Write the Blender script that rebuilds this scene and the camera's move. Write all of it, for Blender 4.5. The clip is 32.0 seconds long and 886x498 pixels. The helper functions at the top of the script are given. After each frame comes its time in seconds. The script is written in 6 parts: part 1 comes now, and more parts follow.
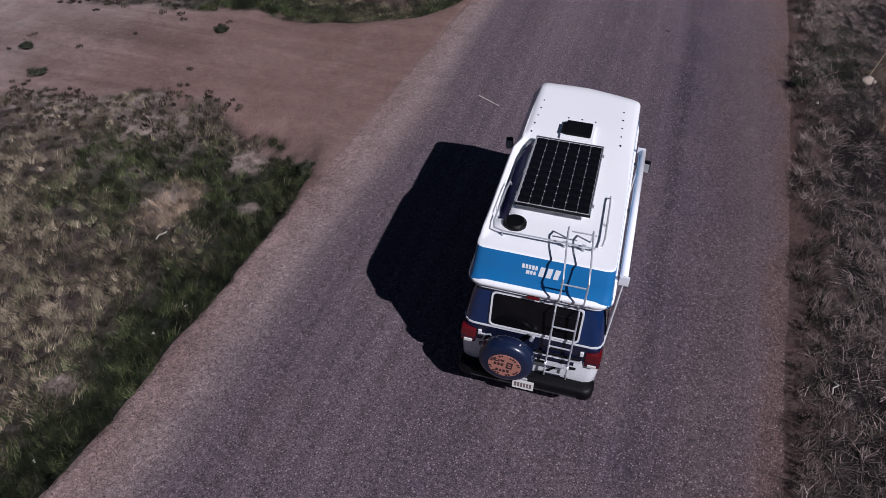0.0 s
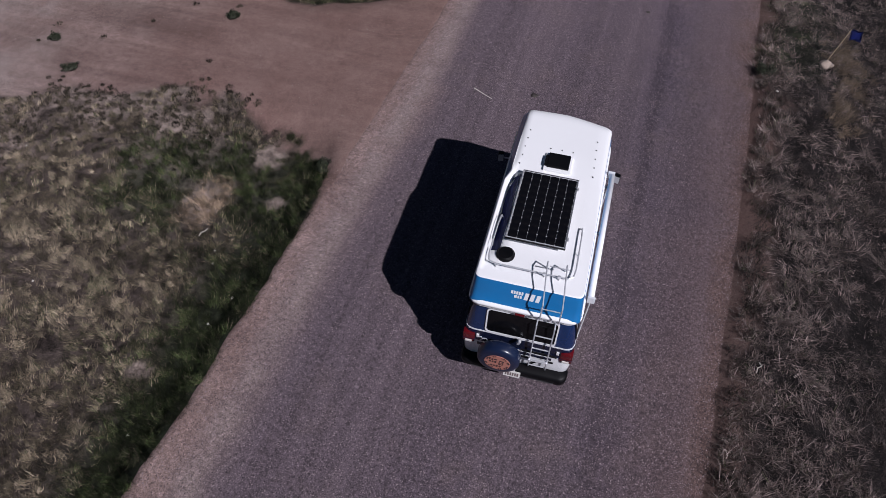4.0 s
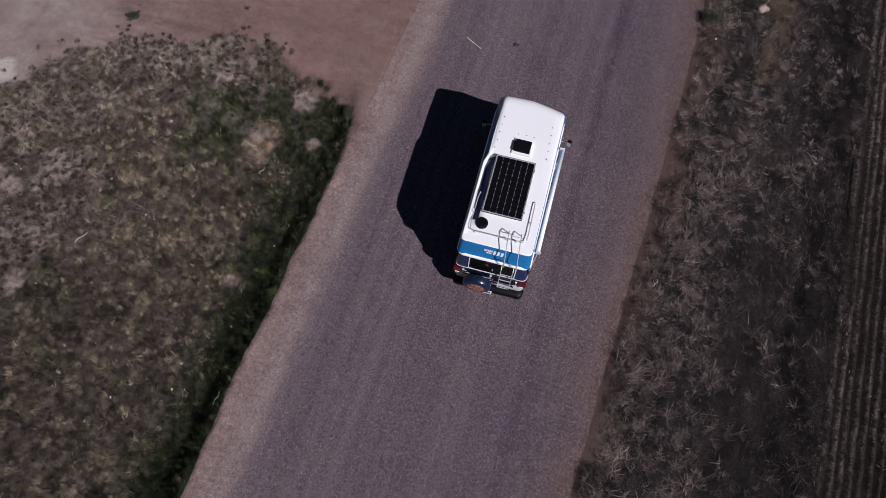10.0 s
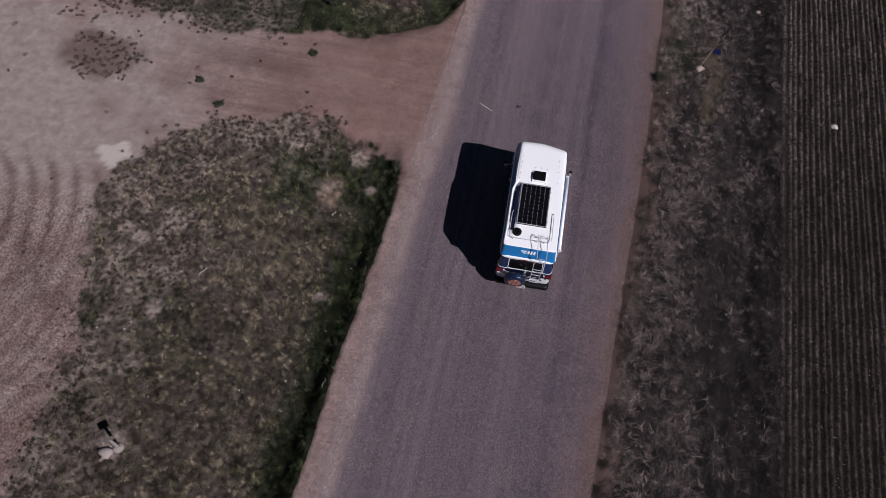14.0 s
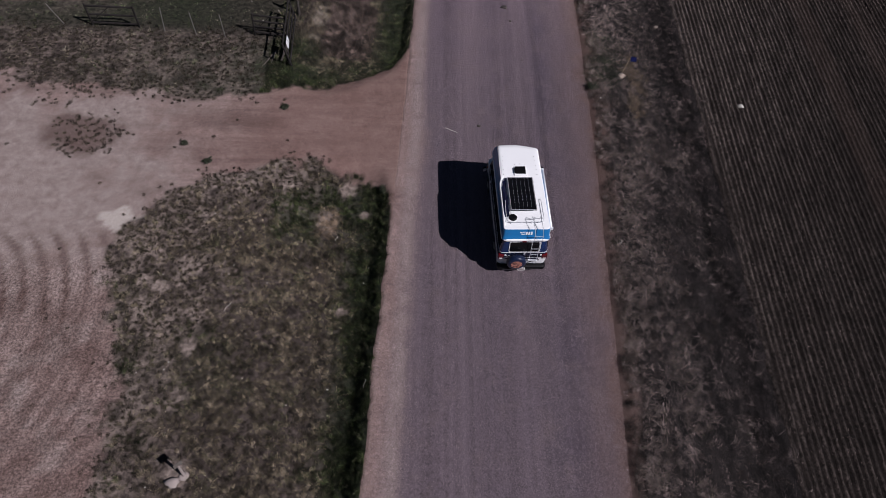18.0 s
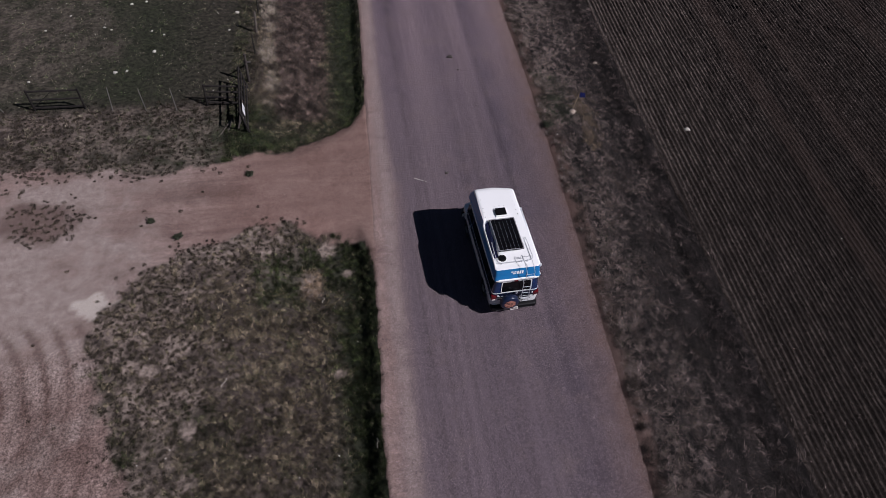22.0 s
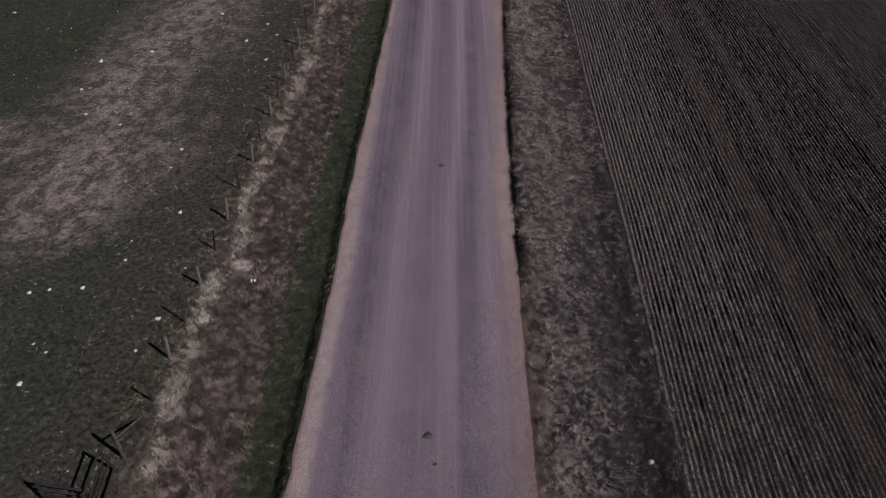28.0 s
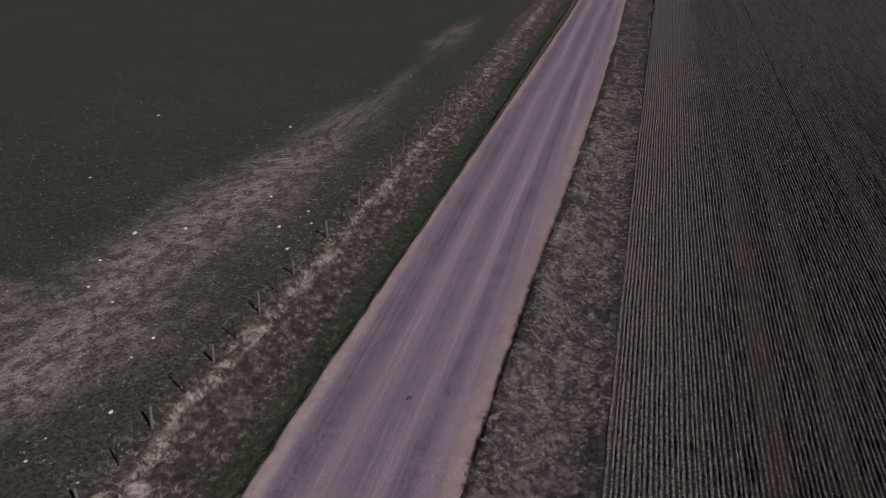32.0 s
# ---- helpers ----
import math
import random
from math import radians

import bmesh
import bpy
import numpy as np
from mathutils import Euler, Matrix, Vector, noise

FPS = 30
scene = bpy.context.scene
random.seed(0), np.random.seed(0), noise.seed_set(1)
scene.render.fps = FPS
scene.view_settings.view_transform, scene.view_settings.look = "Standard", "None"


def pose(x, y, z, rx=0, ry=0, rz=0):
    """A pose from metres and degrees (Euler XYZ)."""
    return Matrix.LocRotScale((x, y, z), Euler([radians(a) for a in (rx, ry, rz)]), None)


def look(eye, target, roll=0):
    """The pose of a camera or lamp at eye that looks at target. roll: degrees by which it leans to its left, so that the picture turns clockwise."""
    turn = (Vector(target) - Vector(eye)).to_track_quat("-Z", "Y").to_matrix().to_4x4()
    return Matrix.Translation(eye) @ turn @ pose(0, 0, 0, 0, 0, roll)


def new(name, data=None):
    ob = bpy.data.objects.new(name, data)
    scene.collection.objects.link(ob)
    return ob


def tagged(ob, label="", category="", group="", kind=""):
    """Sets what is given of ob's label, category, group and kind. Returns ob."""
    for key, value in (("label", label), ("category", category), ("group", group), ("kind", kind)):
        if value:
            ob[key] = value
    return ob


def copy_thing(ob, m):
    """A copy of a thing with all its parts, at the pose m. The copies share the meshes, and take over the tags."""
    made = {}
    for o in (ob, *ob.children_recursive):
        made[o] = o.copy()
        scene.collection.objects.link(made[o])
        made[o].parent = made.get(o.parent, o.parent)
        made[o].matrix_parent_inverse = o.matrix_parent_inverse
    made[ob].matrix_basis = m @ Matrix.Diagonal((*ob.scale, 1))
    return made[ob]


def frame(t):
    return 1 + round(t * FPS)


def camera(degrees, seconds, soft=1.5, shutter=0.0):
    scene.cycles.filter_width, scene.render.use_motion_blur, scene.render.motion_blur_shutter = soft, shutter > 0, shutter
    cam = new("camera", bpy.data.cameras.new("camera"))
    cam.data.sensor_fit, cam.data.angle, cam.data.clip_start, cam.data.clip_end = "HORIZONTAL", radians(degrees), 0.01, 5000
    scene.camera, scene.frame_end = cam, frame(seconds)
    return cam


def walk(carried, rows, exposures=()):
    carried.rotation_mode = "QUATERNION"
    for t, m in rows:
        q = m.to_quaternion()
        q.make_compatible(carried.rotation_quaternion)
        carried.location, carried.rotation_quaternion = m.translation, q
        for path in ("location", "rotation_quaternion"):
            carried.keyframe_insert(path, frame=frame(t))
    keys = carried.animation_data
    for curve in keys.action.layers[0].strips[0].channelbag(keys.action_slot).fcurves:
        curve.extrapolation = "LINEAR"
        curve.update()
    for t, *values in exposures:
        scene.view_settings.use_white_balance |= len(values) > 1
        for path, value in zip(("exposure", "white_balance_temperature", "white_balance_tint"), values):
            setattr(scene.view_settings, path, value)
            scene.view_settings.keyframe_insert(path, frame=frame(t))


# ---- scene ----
cam = camera(63.7, 32.0, soft=0.45)
PATH = [
    (0, (1.119, -8.139, 8.812), (-1.057, -1.053, 2.100), 1.56),
    (0.5, (1.087, -8.193, 9.039), (-1.065, -1.108, 2.318), 1.64),
    (1, (1.062, -8.245, 9.316), (-1.059, -1.209, 2.533), 1.66),
    (1.5, (1.028, -8.272, 9.685), (-1.036, -1.331, 2.789), 1.65),
    (2, (1.013, -8.255, 10.066), (-0.993, -1.420, 3.048), 1.68),
    (2.5, (1.005, -8.257, 10.468), (-0.941, -1.580, 3.283), 1.66),
    (3, (0.985, -8.321, 10.881), (-0.901, -1.815, 3.525), 1.65),
    (3.5, (0.959, -8.407, 11.358), (-0.855, -2.085, 3.826), 1.71),
    (5.5, (0.906, -8.534, 13.523), (-0.667, -2.858, 5.442), 1.70),
    (6, (0.804, -8.202, 14.042), (-0.716, -2.719, 5.819), 1.66),
    (6.5, (0.597, -7.777, 14.567), (-0.805, -2.582, 6.138), 1.85),
    (7, (0.469, -7.361, 15.090), (-0.814, -2.536, 6.425), 1.87),
    (7.5, (0.401, -7.021, 15.654), (-0.755, -2.592, 6.763), 1.91),
    (8, (0.415, -6.798, 16.229), (-0.643, -2.737, 7.152), 1.93),
    (8.5, (0.525, -6.944, 16.811), (-0.455, -3.162, 7.606), 2.08),
    (9, (0.682, -7.324, 17.401), (-0.263, -3.680, 8.137), 2.33),
    (9.5, (0.827, -7.842, 18.051), (-0.126, -4.215, 8.781), 2.41),
    (10, (0.956, -8.408, 18.640), (-0.062, -4.651, 9.428), 2.41),
    (10.5, (1.044, -8.992, 19.249), (-0.043, -5.131, 10.089), 2.06),
    (11, (1.043, -9.698, 19.806), (-0.083, -5.696, 10.711), 2.08),
    (11.5, (0.895, -10.432, 20.418), (-0.217, -6.275, 11.391), 2.42),
    (12, (0.712, -11.164, 20.987), (-0.385, -6.831, 12.042), 2.63),
    (12.5, (0.466, -11.810, 21.553), (-0.592, -7.323, 12.679), 2.85),
    (13, (0.157, -12.344, 22.183), (-0.834, -7.754, 13.354), 2.96),
    (13.5, (-0.192, -12.900, 22.737), (-1.086, -8.206, 13.953), 3.14),
    (14, (-0.521, -13.435, 23.307), (-1.310, -8.646, 14.564), 3.25),
    (14.5, (-0.912, -13.929, 23.508), (-1.558, -9.066, 14.794), 3.59),
    (16.5, (-2.381, -16.184, 23.735), (-2.464, -10.753, 15.339), 4.24),
    (17, (-2.772, -16.825, 23.772), (-2.719, -11.228, 15.485), 4.22),
    (17.5, (-3.214, -17.374, 23.802), (-3.021, -11.622, 15.624), 4.29),
    (18, (-3.632, -17.966, 23.799), (-3.294, -12.057, 15.739), 4.24),
    (18.5, (-4.106, -18.523, 23.788), (-3.614, -12.470, 15.843), 4.32),
    (19, (-4.516, -18.771, 23.785), (-3.867, -12.586, 15.954), 4.30),
    (19.5, (-4.839, -18.820, 23.788), (-4.050, -12.552, 16.037), 4.24),
    (20, (-5.109, -18.727, 23.828), (-4.193, -12.439, 16.107), 4.22),
    (20.5, (-5.505, -18.622, 23.737), (-4.435, -12.299, 16.064), 4.34),
    (21, (-5.768, -18.428, 23.754), (-4.576, -12.096, 16.107), 4.41),
    (21.5, (-5.998, -18.158, 23.698), (-4.701, -11.806, 16.084), 4.45),
    (22, (-5.975, -17.799, 23.805), (-4.642, -11.452, 16.193), 4.31),
    (22.5, (-5.899, -17.538, 23.742), (-4.546, -11.135, 16.181), 4.13),
    (23, (-5.806, -17.181, 23.663), (-4.442, -10.678, 16.190), 3.97),
    (23.5, (-5.642, -16.671, 23.723), (-4.289, -10.056, 16.347), 3.83),
    (24, (-5.375, -15.977, 23.663), (-4.072, -9.207, 16.419), 3.61),
    (24.5, (-5.006, -15.049, 23.650), (-3.772, -8.134, 16.533), 3.37),
    (25, (-4.562, -13.828, 23.584), (-3.409, -6.768, 16.597), 3.16),
    (25.5, (-3.925, -12.309, 23.528), (-2.885, -5.118, 16.657), 2.90),
    (27.5, (-0.637, -2.482, 23.569), (-0.228, 4.930, 16.868), 2.83),
    (28, (0.553, 0.578, 23.506), (0.727, 8.014, 16.821), 2.58),
    (28.5, (1.977, 3.203, 23.600), (1.858, 10.634, 16.909), 2.13),
    (29, (3.195, 5.306, 23.694), (2.745, 12.753, 17.036), 1.88),
    (29.5, (4.444, 6.881, 23.862), (3.628, 14.387, 17.305), 1.58),
    (30, (5.643, 7.822, 23.892), (4.445, 15.463, 17.553), 1.32),
    (30.5, (6.749, 8.167, 23.915), (5.197, 15.987, 17.878), 1.31),
    (31, (7.591, 8.195, 23.883), (5.794, 16.215, 18.186), 1.48),
    (31.5, (8.244, 8.099, 23.837), (6.277, 16.356, 18.550), 1.54),
    (32, (8.738, 7.937, 23.804), (6.686, 16.386, 18.864), 1.57),
]
walk(cam, [(t, look(eye, target, roll)) for t, eye, target, roll in PATH], [(0, -0.31, 5850, 18), (6, -0.28, 5980, 18), (14, -0.28, 6050, 18), (24, -0.24, 6050, 18), (28, -0.14, 5960, 16), (32, -0.10, 5960, 16)])

# ---------------------------------------------------------------- world and sun
SUN_WAY = Vector((-2.165, 1.39, -2.45)).normalized()
world = bpy.data.worlds.new("sky")
world.use_nodes = True
scene.world = world
sky = world.node_tree.nodes.new("ShaderNodeTexSky")
sky.sky_type, sky.sun_disc = "NISHITA", False
sky.sun_elevation, sky.sun_rotation = radians(43.6), radians(122.7)
sky.altitude, sky.air_density, sky.dust_density = 1800, 1.0, 0.4
background = world.node_tree.nodes["Background"]
world.node_tree.links.new(sky.outputs[0], background.inputs[0])
background.inputs[1].default_value = 0.021
sun = new("sun", bpy.data.lights.new("sun", "SUN"))
sun.data.energy, sun.data.angle, sun.data.color = 5.0, radians(0.53), (1.0, 0.965, 0.93)
sun.rotation_mode = "QUATERNION"
sun.rotation_quaternion = SUN_WAY.to_track_quat("-Z", "Y")

# ---------------------------------------------------------------- numbers and noise
rng = np.random.default_rng(7)


def lattice(ix, iy, seed):
    h = (ix.astype(np.int64) * 374761393 + iy.astype(np.int64) * 668265263 + seed * 974634521) & 0xFFFFFFFF
    h = ((h ^ (h >> 13)) * 1274126177) & 0xFFFFFFFF
    return ((h ^ (h >> 16)) & 0xFFFFFF) / float(0xFFFFFF)


def value_noise(x, y, seed=0):
    """Smooth noise from 0 to 1, one cell a unit."""
    x, y = np.asarray(x, float), np.asarray(y, float)
    ix, iy = np.floor(x), np.floor(y)
    fx, fy = x - ix, y - iy
    fx, fy = fx * fx * (3 - 2 * fx), fy * fy * (3 - 2 * fy)
    a, b = lattice(ix, iy, seed), lattice(ix + 1, iy, seed)
    c, d = lattice(ix, iy + 1, seed), lattice(ix + 1, iy + 1, seed)
    return (a * (1 - fx) + b * fx) * (1 - fy) + (c * (1 - fx) + d * fx) * fy


def fbm(x, y, size, seed=0, octaves=4):
    """Noise from 0 to 1 with detail, its largest forms about size metres."""
    total, weight, amp = 0.0, 0.0, 1.0
    for n in range(octaves):
        total = total + amp * value_noise(np.asarray(x) * 2**n / size, np.asarray(y) * 2**n / size, seed + n)
        weight += amp
        amp *= 0.55
    return total / weight


def smooth(a, b, v):
    k = np.clip((np.asarray(v, float) - a) / (b - a), 0, 1)
    return k * k * (3 - 2 * k)


# ---------------------------------------------------------------- the lie of the land
DRIFT = 0.024  # the road runs this much to the right for each metre ahead


def across(x, y):
    """Metres to the right of the road's middle."""
    return x - DRIFT * (np.asarray(y) - 5.3)


ROAD_L = ((-130, -5.1), (-9.6, -5.02), (1, -4.84), (13, -4.55), (25, -4.44), (34, -4.55), (45, -4.42), (60, -4.30), (82, -4.0), (120, -3.6), (145, -3.5), (1500, -3.5))
ROAD_R = ((-130, 4.1), (-10.5, 4.16), (-2, 4.32), (3.8, 4.48), (9, 4.52), (15, 4.50), (22, 4.38), (33, 4.32), (47, 4.43), (55, 4.6), (65, 4.75), (82, 4.9), (110, 5.0), (145, 4.6), (1500, 4.6))
FIELD_EDGE = ((-200, 9.85), (30, 9.9), (60, 9.62), (145, 9.5), (1500, 9.5))


def road_left(y):
    y = np.asarray(y, float)
    return np.interp(y, *zip(*ROAD_L)) + 0.20 * (fbm(y, 0 * y, 1.3, 31) - 0.5)


def road_right(y):
    y = np.asarray(y, float)
    return np.interp(y, *zip(*ROAD_R)) + np.where(y < 24, 0.5, 0.22) * (fbm(y, 0 * y + 9, 0.9, 37) - 0.5)


def road_z(u):
    return 0.21 - 0.0056 * np.asarray(u) ** 2


TRACK_N = ((-85, 11.2), (-32, 9.8), (-23, 9.15), (-18.5, 8.35), (-15.7, 8.05), (-13.2, 8.35), (-11, 8.75), (-8.9, 9.05), (-7.3, 9.75), (-5.4, 11.0), (-4.15, 12.9))
TRACK_S = ((-16.2, -0.3), (-15.2, 0.85), (-14.4, 2.0), (-12.9, 3.15), (-10.3, 4.0), (-8.3, 3.85), (-6.3, 3.6), (-5.5, 3.2), (-5.05, 2.4), (-4.85, 0.6), (-4.4, -1.5))
YARD = ((-43, -13.0), (-21, -13.4), (-9.2, -14.0), (-6.7, -14.3), (-3.2, -15.2), (-0.3, -16.2))


def dirt_depth(x, y):
    """How far a place lies inside the bare dirt of the side track and the yard, in metres; less than 0 outside."""
    x, y = np.asarray(x, float), np.asarray(y, float)
    north = np.interp(x, *zip(*TRACK_N)) - y
    south = np.where(x > -16.2, y - np.interp(x, *zip(*TRACK_S)), 9.0)
    track = np.minimum(np.minimum(north, south), -3.6 - across(x, y))
    yard = np.where(y < -0.3, np.interp(y, *zip(*YARD)) - x, -9.0)
    return np.maximum(track, np.minimum(yard, north))


def ground_z(x, y):
    u = across(x, y)
    v = u - (np.interp(y, *zip(*ROAD_L)) + 4.95) * smooth(-8.0, -6.0, u)
    ditch = np.interp(v, (-64, -11.7, -10.2, -8.7, -7.3, -6.0, -5.45, -5.0, -4.5), (0.0, 0.02, 0.08, -0.26, -0.46, -0.50, -0.42, 0.02, 0.06))
    flat = np.interp(u, (-64, -11.7, -6.4, -4.95, -4.5), (0.0, 0.0, 0.04, 0.085, 0.085))
    level = smooth(-0.9, 1.0, dirt_depth(x, y))
    left = ditch * (1 - level) + flat * level
    e = u - np.interp(y, *zip(*ROAD_R))
    under = road_z(u) - 0.10
    bank = np.interp(u, (4.95, 5.8, 7.4, 8.8, 9.6, 10.2, 430), (0.13, 0.10, -0.21, -0.32, -0.05, 0.0, 0.0))
    lip = smooth(-0.45, 0.05, e)
    k = smooth(0.05, 0.7, e)
    right = (under * (1 - lip) + (road_z(u) + 0.02) * lip) * (1 - k) + bank * k
    right = right + 0.37 * smooth(24.5, 27, y) * np.interp(y, (46, 60), (1.0, 0.55)) * (0.30 + 0.70 * smooth(0.34, 0.50, fbm(0 * y + 5, y, 1.6, 126))) * np.interp(e, (0.04, 0.22, 0.6, 1.9), (0, 1, 1, 0))
    turf = smooth(27, 22, y) * (0.09 * np.interp(e + 0.25 * (fbm(x, y, 0.7, 101) - 0.5), (0.0, 0.14, 0.5, 1.2), (0, 1, 0.6, 0)) + 0.05 * np.exp(-((u - 5.95 - 0.5 * (fbm(0 * y, y, 4, 123) - 0.5)) / 0.16) ** 2))
    z = np.where(u < -4.5, left, np.where(u > 3.7, right + turf, under))
    rough = (fbm(x, y, 2.2, 3) - 0.5) * 0.10 * smooth(4.5, 5.4, np.abs(u)) * (1 - 0.6 * level)
    return z + rough


def mesh_from(name, co, faces, smooth_shade=True):
    """A mesh from arrays of corners and of faces with one number of corners each."""
    me = bpy.data.meshes.new(name)
    faces = np.asarray(faces, np.int32)
    n, k = faces.shape
    me.vertices.add(len(co))
    me.vertices.foreach_set("co", np.asarray(co, np.float32).ravel())
    me.loops.add(n * k)
    me.loops.foreach_set("vertex_index", faces.ravel())
    me.polygons.add(n)
    me.polygons.foreach_set("loop_start", np.arange(0, n * k, k, dtype=np.int32))
    if smooth_shade:
        me.polygons.foreach_set("use_smooth", np.ones(n, bool))
    me.update(calc_edges=True)
    return me


def grid_faces(rows, cols):
    a = (np.arange(rows - 1)[:, None] * cols + np.arange(cols - 1)).ravel()
    return np.stack([a, a + 1, a + cols + 1, a + cols], 1)


def float_layer(me, name, values):
    layer = me.attributes.new(name, "FLOAT", "POINT")
    layer.data.foreach_set("value", np.asarray(values, np.float32).ravel())


# ---------------------------------------------------------------- materials
class Nodes:
    """Short hand for the nodes of one material."""

    def __init__(self, name):
        self.mat = bpy.data.materials.new(name)
        self.mat.use_nodes = True
        self.tree = self.mat.node_tree
        self.shader = self.tree.nodes["Principled BSDF"]
        self.place = self.tree.nodes.new("ShaderNodeTexCoord").outputs["Object"]

    def put(self, socket, value):
        if hasattr(value, "links"):
            self.tree.links.new(value, socket)
        elif isinstance(value, tuple) and len(value) == 3 and socket.type == "RGBA":
            socket.default_value = (*value, 1)
        else:
            socket.default_value = value

    def set(self, **inputs):
        for key, value in inputs.items():
            self.put(self.shader.inputs[key.replace("_", " ")], value)
        return self

    def noise(self, scale, detail=4, rough=0.6, place=None, stretch=None):
        node = self.tree.nodes.new("ShaderNodeTexNoise")
        node.inputs["Scale"].default_value, node.inputs["Detail"].default_value = scale, detail
        node.inputs["Roughness"].default_value = rough
        self.tree.links.new(self.stretched(stretch) if stretch else place or self.place, node.inputs["Vector"])
        return node.outputs["Fac"]

    def stretched(self, scale):
        node = self.tree.nodes.new("ShaderNodeMapping")
        node.inputs["Scale"].default_value = scale
        self.tree.links.new(self.place, node.inputs["Vector"])
        return node.outputs[0]

    def cells(self, scale, output="Distance", place=None):
        node = self.tree.nodes.new("ShaderNodeTexVoronoi")
        node.inputs["Scale"].default_value = scale
        self.tree.links.new(place or self.place, node.inputs["Vector"])
        return node.outputs[output]

    def ramp(self, value, *stops):
        node = self.tree.nodes.new("ShaderNodeValToRGB")
        while len(node.color_ramp.elements) < len(stops):
            node.color_ramp.elements.new(0.5)
        for element, (at, colour) in zip(node.color_ramp.elements, stops):
            element.position = at
            element.color = (*colour, 1) if isinstance(colour, tuple) else (colour, colour, colour, 1)
        self.tree.links.new(value, node.inputs[0])
        return node.outputs[0]

    def mix(self, fac, a, b, blend="MIX"):
        node = self.tree.nodes.new("ShaderNodeMix")
        node.data_type, node.blend_type = "RGBA", blend
        self.put(node.inputs[0], fac), self.put(node.inputs[6], a), self.put(node.inputs[7], b)
        return node.outputs[2]

    def sum(self, how, a, b=0.0):
        node = self.tree.nodes.new("ShaderNodeMath")
        node.operation = how
        self.put(node.inputs[0], a), self.put(node.inputs[1], b)
        return node.outputs[0]

    def layer(self, name):
        node = self.tree.nodes.new("ShaderNodeAttribute")
        node.attribute_name = name
        return node.outputs["Fac"]

    def random(self):
        return self.tree.nodes.new("ShaderNodeObjectInfo").outputs["Random"]

    def island(self):
        return self.tree.nodes.new("ShaderNodeNewGeometry").outputs["Random Per Island"]

    def bump(self, height, strength=0.5, distance=0.02):
        node = self.tree.nodes.new("ShaderNodeBump")
        node.inputs["Strength"].default_value, node.inputs["Distance"].default_value = strength, distance
        self.tree.links.new(height, node.inputs["Height"])
        self.tree.links.new(node.outputs[0], self.shader.inputs["Normal"])
        return self


def clay_tone(n):
    """Trodden reddish clay: broad blotches, streaks along the track, grit."""
    clay = n.mix(n.ramp(n.noise(0.5, 5), (0.38, 0.0), (0.64, 1.0)), (0.172, 0.112, 0.098), (0.270, 0.192, 0.172))
    streak = n.noise(1.0, 6, 0.7, stretch=(0.22, 2.0, 1.0))
    clay = n.mix(1.0, clay, n.ramp(streak, (0.28, 0.66), (0.50, 1.0), (0.72, 1.28)), "MULTIPLY")
    clay = n.mix(1.0, clay, n.ramp(n.noise(7, 5, 0.7), (0.30, 0.72), (0.50, 1.0), (0.70, 1.25)), "MULTIPLY")
    return clay


